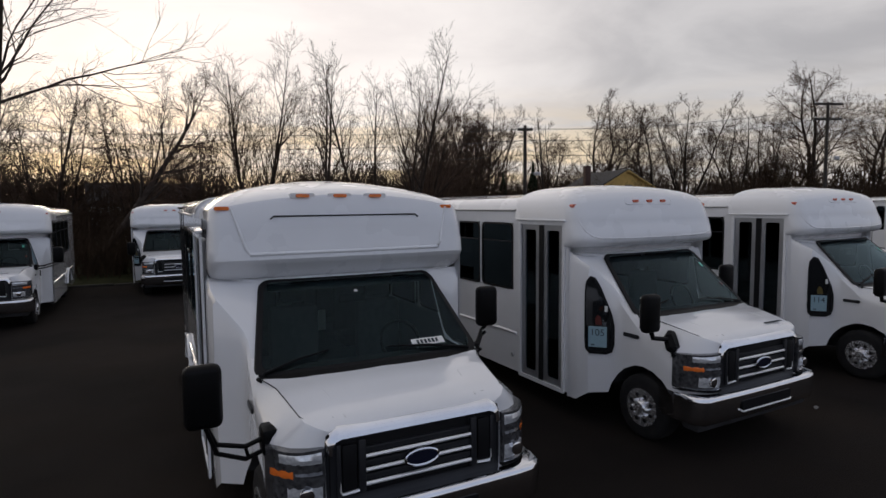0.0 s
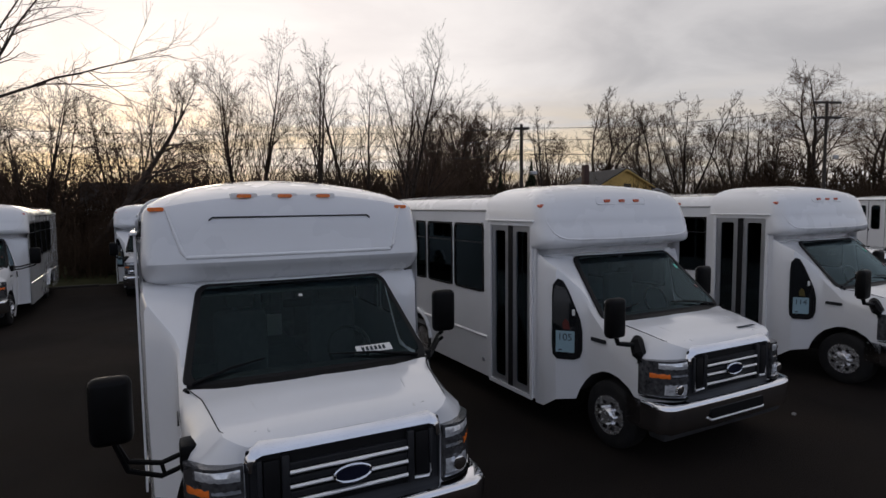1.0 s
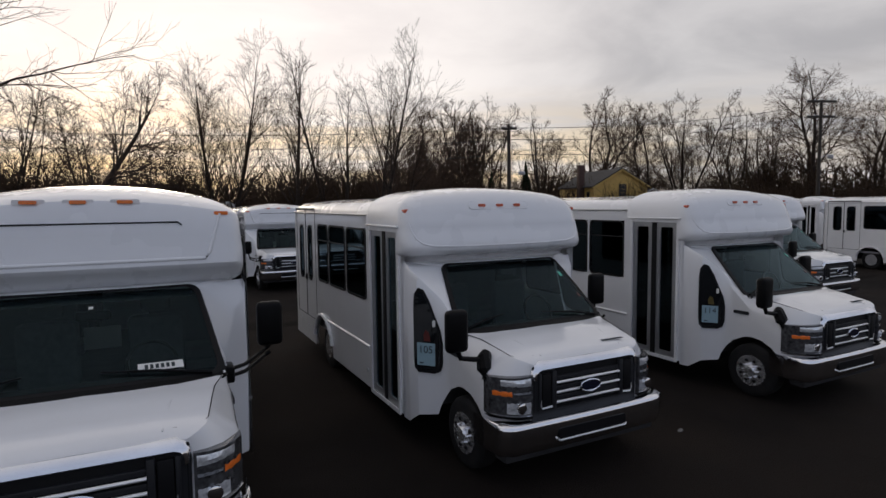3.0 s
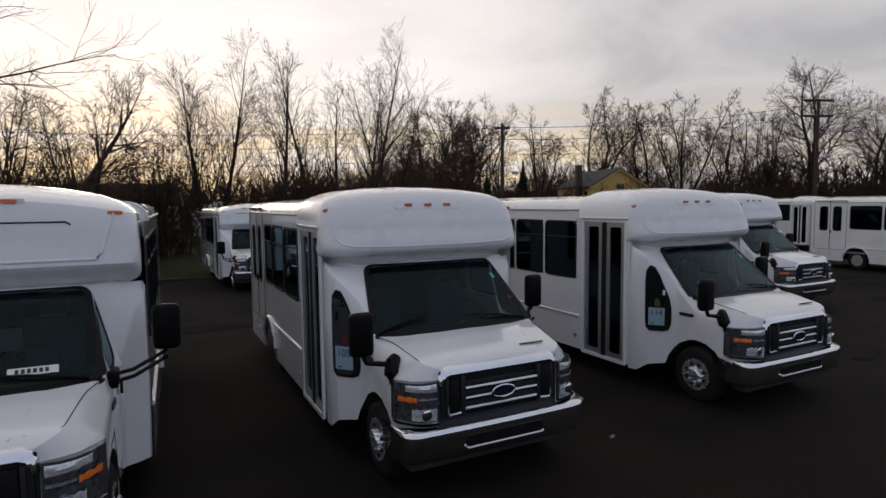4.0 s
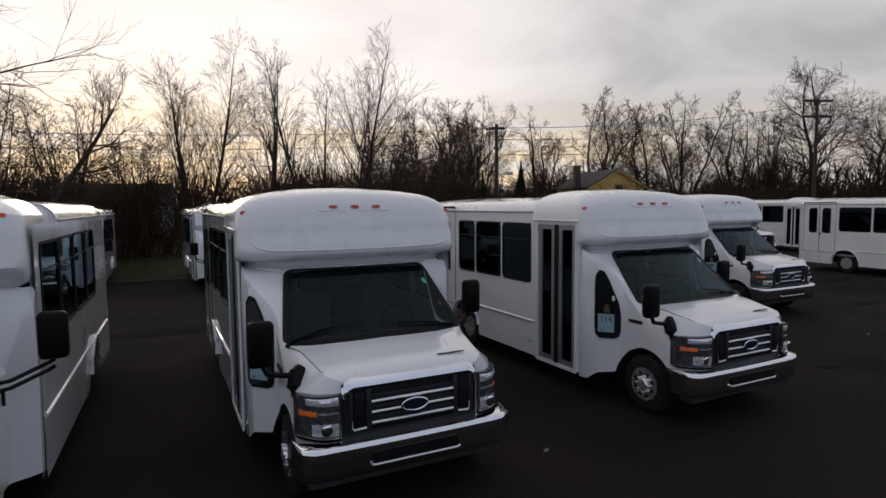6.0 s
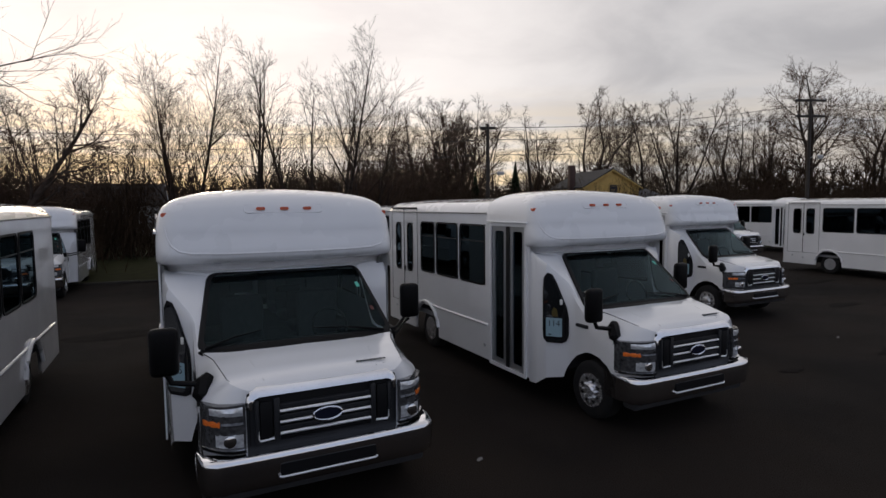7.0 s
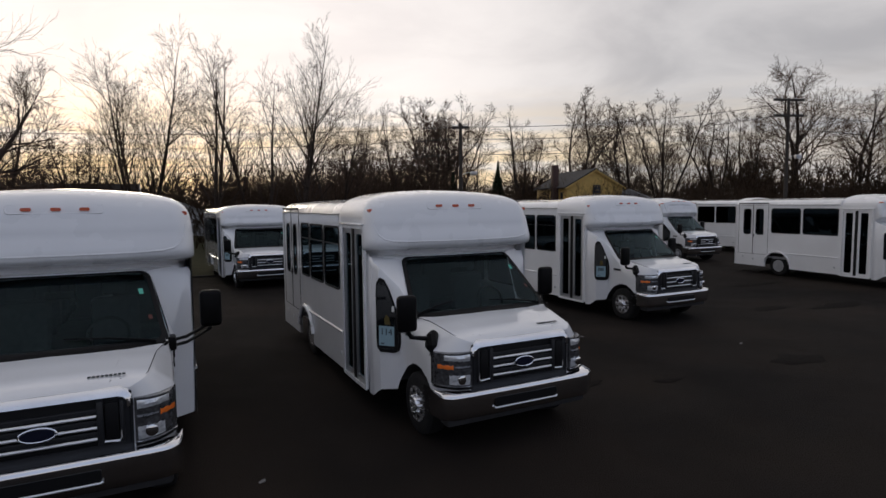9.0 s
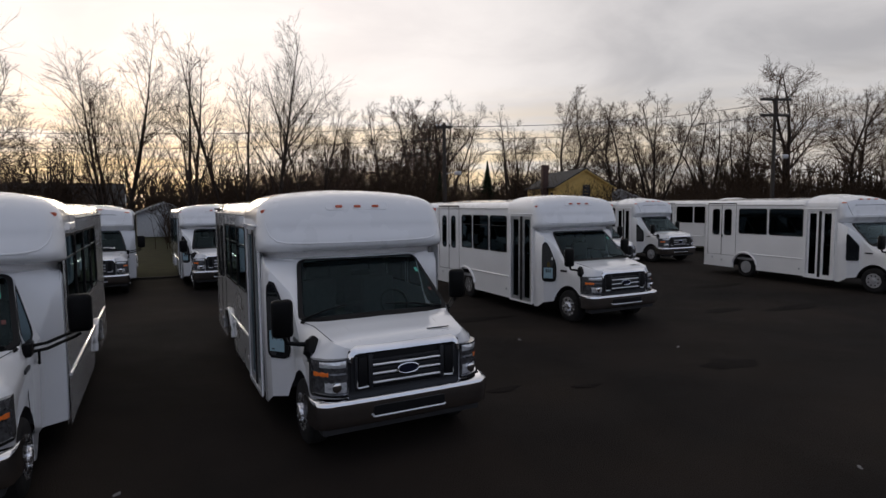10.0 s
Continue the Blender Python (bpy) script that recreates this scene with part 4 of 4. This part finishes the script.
# ---------------------------------------------------------------- the buses
bus_105 = place_bus(make_bus("round", "white shuttle bus with rounded cap and paper sign 105", sign="105"), 5.77, 4.76, 2.35)
bus_114 = place_bus(make_bus("round", "white shuttle bus with rounded cap and paper sign 114", sign="114"), 10.345, 4.915, 2.85)
plain = place_bus(make_bus("round", "white shuttle bus with rounded cap and unreadable paper sign", sign="bars"), 17.15, 9.05, 3.0)
facet = place_bus(make_bus("facet", "white shuttle bus with angular cap and tube mirror arms", windows="three", arm="tube", papers=True), 1.53, 4.32, 0.6)
side_bus = place_bus(make_bus("facet", "white shuttle bus with two wide side windows", windows="two", rim=STEEL), 27.64, 8.3, -3.5)
rear = "white shuttle bus with rounded cap in the rear row"
for x, y, turn, high, src, lab in ((-3.8, 16.1, 1.9, 0.96, plain, rear), (0.3, 19.8, 1.7, 0.95, plain, rear),
                                   (5.53, 19.0, 4.2, 0.95, facet, "white shuttle bus with angular cap in the rear row"), (9.38, 18.9, 4.3, 0.95, plain, rear),
                                   (13.6, 17.8, 3, 0.95, plain, rear), (17.6, 17.4, 3, 0.95, plain, rear), (22.4, 15.2, 2, 1.0, plain, rear),
                                   (28.6, 18.2, 1.5, 1.0, side_bus, "white shuttle bus with angular cap in the rear row"),
                                   (35.36, 18.3, 0.4, 1.0, side_bus, "white shuttle bus with two wide side windows in the rear row")):
    # the rear row holds a lower-roofed build of the same bus
    tagged(copy_thing(src, pose(x, y, 0, 0, 0, turn) @ Matrix.Diagonal((1, 1, high, 1))), lab)


# ---------------------------------------------------------------- bare trees
class Sticks:
    """Collects tapered many-sided sticks into one mesh."""

    def __init__(self):
        self.v, self.f, self.n = [], [], 0

    def add(self, pts, radii, k):
        pts = np.asarray(pts)
        d = np.gradient(pts, axis=0)
        d /= np.linalg.norm(d, axis=1, keepdims=True) + 1e-9
        ref = np.where(np.abs(d[:, 2:3]) < 0.9, [[0, 0, 1.0]], [[1.0, 0, 0]])
        a = np.cross(d, ref)
        a /= np.linalg.norm(a, axis=1, keepdims=True) + 1e-9
        b = np.cross(d, a)
        th = 2 * np.pi * np.arange(k) / k
        r = np.asarray(radii)[:, None, None]
        ring = pts[:, None] + r * (np.cos(th)[None, :, None] * a[:, None] + np.sin(th)[None, :, None] * b[:, None])
        self.v.append(ring.reshape(-1, 3))
        m, base = len(pts), self.n
        i, j = np.meshgrid(np.arange(m - 1), np.arange(k), indexing="ij")
        q = (j + 1) % k
        self.f.append(np.stack([base + i * k + j, base + i * k + q, base + (i + 1) * k + q, base + (i + 1) * k + j], -1).reshape(-1, 4))
        self.n += m * k

    def mesh(self, name, mat):
        me = bpy.data.meshes.new(name)
        v, f = np.concatenate(self.v), np.concatenate(self.f)
        me.vertices.add(len(v))
        me.vertices.foreach_set("co", v.astype(np.float32).ravel())
        me.loops.add(f.size)
        me.loops.foreach_set("vertex_index", f.ravel().astype(np.int32))
        me.polygons.add(len(f))
        me.polygons.foreach_set("loop_start", np.arange(0, f.size, 4, dtype=np.int32))
        me.polygons.foreach_set("use_smooth", np.ones(len(f), bool))
        me.update()
        me.materials.append(mat)
        return me


def stem(rng, start, way, length, n, bend, lift):
    """A wandering line: way drifts at random and is pulled upward by lift."""
    p, d, out = np.array(start, float), np.array(way, float), [np.array(start, float)]
    for _ in range(n):
        d = d + rng.normal(0, bend, 3) + np.array([0, 0, lift])
        d /= np.linalg.norm(d)
        p = p + d * length / n
        out.append(p.copy())
    return np.array(out)


def tilted(rng, d, angle):
    """d turned by angle into a random side."""
    r = rng.normal(size=3)
    r -= d * (r @ d)
    r /= np.linalg.norm(r) + 1e-9
    return d * math.cos(angle) + r * math.sin(angle)


def grow(seed, height, trunks=1, spread=0.6, lean=0.05, first=0.25, limbs=14, lift=0.06, twigs=5, thick=0.17, fine=0.009, trunk_way=None, bend=0.05, extra=(), curl=1.0):
    rng = np.random.default_rng(seed)
    wood, crown = Sticks(), Sticks()
    for t in range(trunks):
        az = 2 * math.pi * (t + rng.random() * 0.6) / trunks
        way = np.array([math.cos(az), math.sin(az), 0]) * (lean if trunks == 1 else 0.16 + rng.random() * 0.14) + [0, 0, 1]
        if trunk_way is not None:
            way = np.array(trunk_way, float)
        way /= np.linalg.norm(way)
        h = height * (1 if t == 0 else 0.75 + 0.25 * rng.random())
        line = stem(rng, (0.15 * math.cos(az) * (trunks > 1), 0.15 * math.sin(az) * (trunks > 1), -0.1), way, h, 14, bend, 0.02)
        r0 = thick * (1 if trunks == 1 else 0.72)
        rad = r0 * (1 - np.linspace(0, 1, 15) ** 1.15 * 0.93)
        rad[0] *= 1.35
        wood.add(line, rad, 8)
        for k in range(limbs + len(extra) * (t == 0)):
            u = first + (0.97 - first) * min(1, (k + rng.random()) / limbs)
            i = min(13, int(u * 14))
            p = line[i] + (line[i + 1] - line[i]) * (u * 14 - i)
            d = line[i + 1] - line[i]
            d /= np.linalg.norm(d)
            ll = height * spread * (0.22 + 0.78 * (1 - u)) * (0.6 + 0.6 * rng.random())
            lr = max(fine * 1.6, rad[i] * (0.38 + 0.2 * rng.random()))
            limb = stem(rng, p, tilted(rng, d, (0.55 + 0.45 * rng.random()) * (0.55 + 0.45 * curl)), ll, 8, 0.10 * curl, lift)
            lrad = lr * (1 - np.linspace(0, 1, 9) * 0.85)
            if k >= limbs:
                u, ew, ll, lr = extra[k - limbs]
                i = int(u * 14)
                ew = np.array(ew, float)
                limb = stem(rng, line[i], ew / np.linalg.norm(ew), ll, 8, 0.10, 0.0)
                lrad = lr * (1 - np.linspace(0, 1, 9) * 0.85)
            (wood if lr > 0.03 else crown).add(limb, lrad, 5)
            nb = max(3, int(twigs * (0.6 + ll / 2.2)))
            for b in range(nb):
                ub = 0.18 + 0.8 * (b + rng.random()) / nb
                j = min(7, int(ub * 8))
                q = limb[j] + (limb[j + 1] - limb[j]) * (ub * 8 - j)
                e = limb[j + 1] - limb[j]
                e /= np.linalg.norm(e)
                bl = ll * (0.28 + 0.34 * rng.random()) * (1.15 - 0.6 * ub) + 0.15
                br = max(fine * 1.25, lrad[j] * 0.5)
                branch = stem(rng, q, tilted(rng, e, 0.5 + 0.5 * rng.random()), bl, 5, 0.11 * curl, lift)
                crown.add(branch, br * (1 - np.linspace(0, 1, 6) * 0.6), 4)
                for w in range(twigs):
                    uw = 0.15 + 0.85 * (w + rng.random()) / twigs
                    s = min(4, int(uw * 5))
                    g = branch[s] + (branch[s + 1] - branch[s]) * (uw * 5 - s)
                    c = branch[s + 1] - branch[s]
                    c /= np.linalg.norm(c)
                    tl = bl * (0.35 + 0.4 * rng.random()) + 0.2
                    twig = stem(rng, g, tilted(rng, c, 0.4 + 0.5 * rng.random()), tl, 3, 0.13 * curl, lift)
                    crown.add(twig, fine * np.array([0.9, 0.75, 0.55, 0.35]), 3)
                    for _ in range(2):
                        h2 = 1 + int(rng.random() * 2)
                        c2 = twig[h2 + 1] - twig[h2]
                        c2 /= np.linalg.norm(c2) + 1e-9
                        crown.add(stem(rng, twig[h2], tilted(rng, c2, 0.6), tl * 0.55, 2, 0.2, lift), fine * np.array([0.6, 0.5, 0.3]), 3)
    return wood.mesh("trunk", BARK), crown.mesh("crown", TWIG)


def tree(meshes, x, y, turn=0.0, size=1.0, label="bare winter tree with a dark trunk"):
    t = empty("bare_tree", label=label, category="tree", group="bare trees round the lot")
    for n, me in zip(("trunk", "crown"), meshes):
        new(n, me).parent = t
    t.matrix_basis = pose(x, y, 0, 0, 0, turn)
    t.scale = (size, size, size)
    return t


tall_multi = grow(11, 13.2, trunks=4, spread=0.46, first=0.14, limbs=15, lift=0.05, twigs=4, thick=0.19, bend=0.025, curl=0.4)
tall_pair = grow(12, 12.6, trunks=2, spread=0.40, first=0.16, limbs=16, lift=0.05, twigs=3, thick=0.19, bend=0.025, curl=0.4)
tall_single = grow(13, 13.2, trunks=2, spread=0.48, first=0.16, limbs=21, lift=0.05, twigs=3, thick=0.18, bend=0.025, curl=0.4)
bushy = grow(14, 8.6, trunks=6, spread=0.42, first=0.12, limbs=11, lift=0.03, twigs=4, thick=0.11)
leaning = grow(15, 9.4, trunks=1, spread=0.40, first=0.35, limbs=15, lift=0.06, twigs=5, thick=0.20, trunk_way=(0.60, 0.0, 0.82), bend=0.03)
broad = grow(16, 13.5, trunks=1, spread=0.36, first=0.55, limbs=5, lift=0.03, twigs=3, thick=0.24, bend=0.03, fine=0.009,
             extra=((0.52, (0.9, 0, 0.42), 7.0, 0.065), (0.58, (0.62, 0.1, 0.75), 6.0, 0.055), (0.62, (0.35, -0.2, 0.9), 5.5, 0.05)))
round_far = grow(17, 17.5, trunks=3, spread=0.46, first=0.2, limbs=12, lift=0.03, twigs=4, thick=0.36, bend=0.09, fine=0.019)
tall_far = grow(18, 19.0, trunks=5, spread=0.36, first=0.15, limbs=12, lift=0.07, twigs=4, thick=0.30, fine=0.019)
thin_far = grow(19, 16.5, trunks=1, spread=0.34, first=0.35, limbs=14, lift=0.06, twigs=3, thick=0.22, fine=0.017)
wide_far = grow(20, 20.0, trunks=2, spread=0.50, first=0.22, limbs=16, lift=0.02, twigs=4, thick=0.5, bend=0.08, fine=0.019)

tall = "tall slender bare tree with upright branches"
tree(tall_multi, 4.7, 35.0, 10, 0.9, "tall many-stemmed bare tree with upright branches")
tree(tall_single, 12.5, 30.4, 200, 0.88, tall)
tree(tall_pair, 8.5, 33.5, 40, 0.95, tall)
tree(tall_pair, 11.0, 33.0, 160, 0.92, tall)
tree(tall_single, 16.0, 36.0, 120, 0.80, tall)
tree(tall_multi, 20.0, 44.0, 75, 0.75, tall)
tree(leaning, -3.0, 27.2, 0, 1.0, "bare tree leaning far over to one side")
tree(bushy, -1.2, 32.5, 0, 1.05, "bushy many-stemmed bare tree")
tree(bushy, -4.8, 33.0, 80, 1.1, "bushy many-stemmed bare tree")
tree(bushy, -9.0, 35.0, 150, 1.2, "bushy many-stemmed bare tree")
tree(bushy, 1.7, 36.0, 210, 0.95, "bushy many-stemmed bare tree")
tree(broad, -5.9, 27.0, 0, 1.0, "large bare tree with long spreading limbs")
tree(tall_pair, -14.0, 36.0, 200, 0.9, tall)
tree(bushy, 17.5, 38.5, 30, 0.95, "bushy many-stemmed bare tree")
tree(bushy, 22.5, 46.0, 100, 0.9, "bushy many-stemmed bare tree")
far = "bare tree far behind the lot"
for me, x, y, turn, size in ((tall_far, 28.5, 58, 0, 0.70), (round_far, 33.5, 62, 90, 0.85), (tall_far, 41.0, 71, 130, 0.93), (round_far, 38.0, 68, 20, 0.9), (thin_far, 51.3, 71, 0, 0.98), (thin_far, 47.0, 74, 100, 0.8),
                            (round_far, 62.0, 70, 0, 1.12), (round_far, 67.0, 66, 140, 0.98), (tall_far, 72.0, 63, 60, 1.0), (round_far, 78.0, 59, 200, 0.92), (tall_far, 82.0, 57, 10, 0.85), (wide_far, 88.0, 53, 40, 1.08),
                            (wide_far, 95.0, 49, 190, 0.92), (round_far, 103.0, 46, 80, 1.0), (tall_far, 112.0, 44, 0, 1.0), (round_far, 57.0, 78, 60, 0.9)):
    tree(me, x, y, turn, size * 1.02, far)


def brushwood(name, seed, spots, tall, label, mat=BRUSH, thick=0.012, per=26):
    """Tangled undergrowth: clumps of thin bent stems with side shoots."""
    rng = np.random.default_rng(seed)
    st = Sticks()
    for x, y, k in spots:
        for _ in range(per):
            p = np.array([x + rng.normal(0, 0.9 * k), y + rng.normal(0, 0.7 * k), -0.1])
            h = tall * k * (0.45 + 0.6 * rng.random())
            way = np.array([rng.normal(0, 0.28), rng.normal(0, 0.28), 1.0])
            line = stem(rng, p, way / np.linalg.norm(way), h, 5, 0.12, 0.02)
            st.add(line, thick * k * np.array([2.0, 1.7, 1.3, 1.0, 0.8, 0.5]), 3)
            for _ in range(6):
                i = 1 + int(rng.random() * 4)
                d = line[i + 1] - line[i]
                d /= np.linalg.norm(d)
                st.add(stem(rng, line[i], tilted(rng, d, 0.7), h * (0.2 + 0.2 * rng.random()), 3, 0.2, 0.03), thick * k * np.array([1.0, 0.9, 0.7, 0.4]), 3)
    return tagged(new(name, st.mesh(name, mat)), label, "undergrowth", kind="stuff")


rng = random.Random(5)
gap = lambda spots: [p for p in spots if not 3.4 < p[0] < 8.4]
brushwood("undergrowth", 1, gap([(-16 + 0.62 * i + rng.uniform(-0.3, 0.3), 31 + 0.16 * i + rng.uniform(-2.2, 2.5), rng.uniform(0.8, 1.25)) for i in range(72)]), 4.2, "dense tangled brown undergrowth below bare trees", per=34)
brushwood("undergrowth", 4, gap([(-18 + 0.8 * i + rng.uniform(-0.4, 0.4), 40 + 0.2 * i + rng.uniform(-2, 2), rng.uniform(0.9, 1.2) if i < 32 else rng.uniform(1.2, 1.7)) for i in range(64)]), 4.6, "dense dark thicket behind the bare trees", per=40)
brushwood("undergrowth", 6, [(-3.4 + 0.45 * i + rng.uniform(-0.3, 0.3), 26.0 + rng.uniform(-0.6, 1.6), rng.uniform(0.6, 0.9)) for i in range(9)], 3.4, "tangled brown thicket at the edge of the grass", per=30)
brushwood("undergrowth", 2, [(26 + 1.35 * i + rng.uniform(-0.6, 0.6), 56 + 7 * math.sin(i / 9) - 0.08 * i + rng.uniform(-4, 4), rng.uniform(1.3, 2.2)) for i in range(70)], 2.9, "dense brown undergrowth far behind the lot", thick=0.010, per=60)


spots = []
for i in range(330):
    a, d = rng.uniform(-1.0, 1.75), rng.uniform(95, 130)
    spots.append((d * math.sin(a), d * math.cos(a), rng.uniform(1.7, 3.0)))
brushwood("far_woods", 3, spots, 3.6, "dark distant woods along the horizon", thick=0.024, per=22)


def conifer(x, y, h, seed):
    t = empty("conifer", label="small dark evergreen tree among bare trees", category="tree")
    part("trunk", tube([(0, 0, -0.1), (0, 0, h)], [0.12, 0.02], 6), BARK, t)
    st = Sticks()
    rg = np.random.default_rng(seed)
    for i in range(900):
        u = rg.random() ** 0.8
        z = h * (0.12 + 0.86 * u)
        a = rg.uniform(0, 2 * math.pi)
        r = h * 0.20 * (1.02 - u) * rg.uniform(0.5, 1.1)
        p = np.array([0, 0, z])
        st.add(np.array([p, p + [r * 0.6 * math.cos(a), r * 0.6 * math.sin(a), -0.1 * r], p + [r * math.cos(a), r * math.sin(a), -0.02]]), np.array([0.05, 0.09, 0.01]) * h / 7, 3)
    new("crown", st.mesh("crown", EVERGREEN)).parent = t
    t.matrix_basis = pose(x, y, 0)
    return t


conifer(43.2, 62, 8.2, 3)
conifer(31.5, 50.5, 6.0, 4)


# ---------------------------------------------------------------- poles and wires
def utility_pole(x, y, h, arms, turn, label):
    p = empty("utility_pole", label=label, category="pole")
    part("post", tube([(0, 0, -0.2), (0, 0, h * 0.5), (0, 0, h)], [0.19, 0.16, 0.13], 10), POLEWOOD, p)
    for z, w in arms:
        a = part("crossarm", box(-w, w, -0.09, 0.03, z - 0.11, z + 0.11, 0.015), POLEWOOD, p)
        for s in (-0.9, -0.45, 0.45, 0.9):
            part("insulator", lathe([(0.05, 0), (0.06, 0.06), (0.035, 0.12), (0.03, 0.16)], 8), STEEL, a).matrix_basis = pose(s * w, -0.03, z + 0.07, 0, -90, 0)
    part("lamp_arm", tube([(0, 0, h * 0.55), (0.5, 0, h * 0.57), (1.0, 0, h * 0.57)], 0.03, 6), STEEL, p)
    part("lamp_head", box(0.8, 1.35, -0.13, 0.13, h * 0.55, h * 0.58, 0.04), STEEL, p)
    p.matrix_basis = pose(x, y, 0, 0, 0, turn)


utility_pole(27.56, 40.74, 9.25, [(8.9, 0.64)], -20, "wooden utility pole with one crossarm")
utility_pole(56.76, 33.36, 11.95, [(11.8, 1.45), (10.4, 1.4)], -20, "tall wooden utility pole with two crossarms")


def wire(a, b, sag):
    pts = [Vector(a).lerp(Vector(b), k / 16) - Vector((0, 0, sag * 4 * (k / 16) * (1 - k / 16))) for k in range(17)]
    ob = new("overhead_wire", finish("overhead_wire", tube(pts, 0.022, 4), WIRE))
    tagged(ob, "thin dark overhead wire between poles", "wire")


for dz, s in ((8.95, 0.6), (8.0, 0.7), (6.8, 0.8)):
    wire((27.56, 40.74, dz), (56.76, 33.36, dz + 2.6), s)
    wire((27.56, 40.74, dz), (-30, 52, dz), s + 0.5)
    wire((56.76, 33.36, dz + 2.6), (105, 24, dz + 2), s)


# ---------------------------------------------------------------- yellow house and sheds
def house():
    h = empty("house", label="yellow gabled house with dark shingle roof", category="house")
    w, d, e, a = 3.7, 11.0, 4.75, 6.85
    gable = [(-w, -0.1), (w, -0.1), (w, e), (0, a), (-w, e)]
    part("wall", slab(gable, lambda p, q, t: (p, t, q), d), SIDING, h, "yellow clapboard walls")
    bm = bmesh.new()
    for s in (-1, 1):
        rise = (a - e) / w
        o = 0.35
        slab([(0, a + 0.04), (s * (w + o), e - rise * o + 0.04), (s * (w + o), e - rise * o + 0.20), (0, a + 0.22)], lambda p, q, t: (p, -0.35 + t, q), d + 0.7, bm)
    part("roof", bm, SHINGLE, h, "dark shingle roof")
    for k in range(14):
        z = 0.3 + 0.45 * k
        half = w if z < e else w * (a - z) / (a - e)
        if half > 0.3:
            part("clapboard", box(-half + 0.02, half - 0.02, -0.025, 0.0, z, z + 0.02), SIDING, h)
    for x, z0, z1, ww in ((0.25, 3.35, 5.0, 0.5), (-2.2, 0.9, 2.3, 0.5), (2.2, 0.9, 2.3, 0.5)):
        win = part("window", frame_slab(rrect(x - ww, x + ww, z0, z1, 0.02, 1), rrect(x - ww + 0.09, x + ww - 0.09, z0 + 0.09, z1 - 0.09, 0.02, 1), lambda p, q, t: (p, -t, q), 0.06), SHINGLE, h, "dark framed window")
        part("pane", slab(rrect(x - ww + 0.09, x + ww - 0.09, z0 + 0.09, z1 - 0.09, 0.02, 1), lambda p, q, t: (p, -t, q), 0.02), DARKPANE, win)
    for s in (-1, 1):
        rise = (a - e) / w
        part("bargeboard", slab([(0, a - 0.12), (s * (w + 0.35), e - rise * 0.35 - 0.12), (s * (w + 0.35), e - rise * 0.35 + 0.05), (0, a + 0.05)], lambda p, q, t: (p, -0.37 - t, q), 0.04), SIDING, h)
    for y in (1.2, 3.4):
        win = part("window", box(-w - 0.05, -w + 0.02, y, y + 0.8, 2.9, 4.1, 0.02), SHINGLE, h)
        part("pane", box(-w - 0.065, -w - 0.04, y + 0.08, y + 0.72, 2.98, 4.02), DARKPANE, win)
    part("chimney", box(-4.5, -3.75, 2.6, 3.4, -0.1, 7.6, 0.03), BRICK, h, "tall dark brick chimney")
    h.matrix_basis = pose(54.0, 56.5, 0, 0, 0, -14)


house()


def shed(x, y, turn, w, d, e, a, wall_mat, label):
    s = empty("shed", label=label, category="shed")
    part("wall", slab([(-w, -0.1), (w, -0.1), (w, e), (0, a), (-w, e)], lambda p, q, t: (p, t, q), d), wall_mat, s)
    bm = bmesh.new()
    for k in (-1, 1):
        slab([(0, a + 0.02), (k * (w + 0.3), e - 0.08), (k * (w + 0.3), e + 0.06), (0, a + 0.16)], lambda p, q, t: (p, -0.25 + t, q), d + 0.5, bm)
    part("roof", bm, SHINGLE, s)
    for k in (-1, 1):
        part("fascia", slab([(0, a - 0.02), (k * (w + 0.3), e - 0.14), (k * (w + 0.3), e + 0.05), (0, a + 0.15)], lambda p, q, t: (p, -0.26 - t, q), 0.05), WHITEWOOD, s)
    part("door", box(-0.5, 0.5, -0.04, 0.02, 0.0, min(2.0, e - 0.2), 0.01), GREYSIDING, s)
    s.matrix_basis = pose(x, y, 0, 0, 0, turn)


shed(61.0, 58.0, -38, 4.6, 8, 2.4, 4.4, GREYSIDING, "low grey outbuilding with white roof edge")
shed(6.6, 56.0, 5, 2.2, 4, 2.1, 3.0, WHITEWOOD, "small white shed at the edge of the grass")
shed(2.8, 62.0, 95, 3.2, 9, 2.9, 4.8, GREYSIDING, "long low house with dark roof behind the trees")
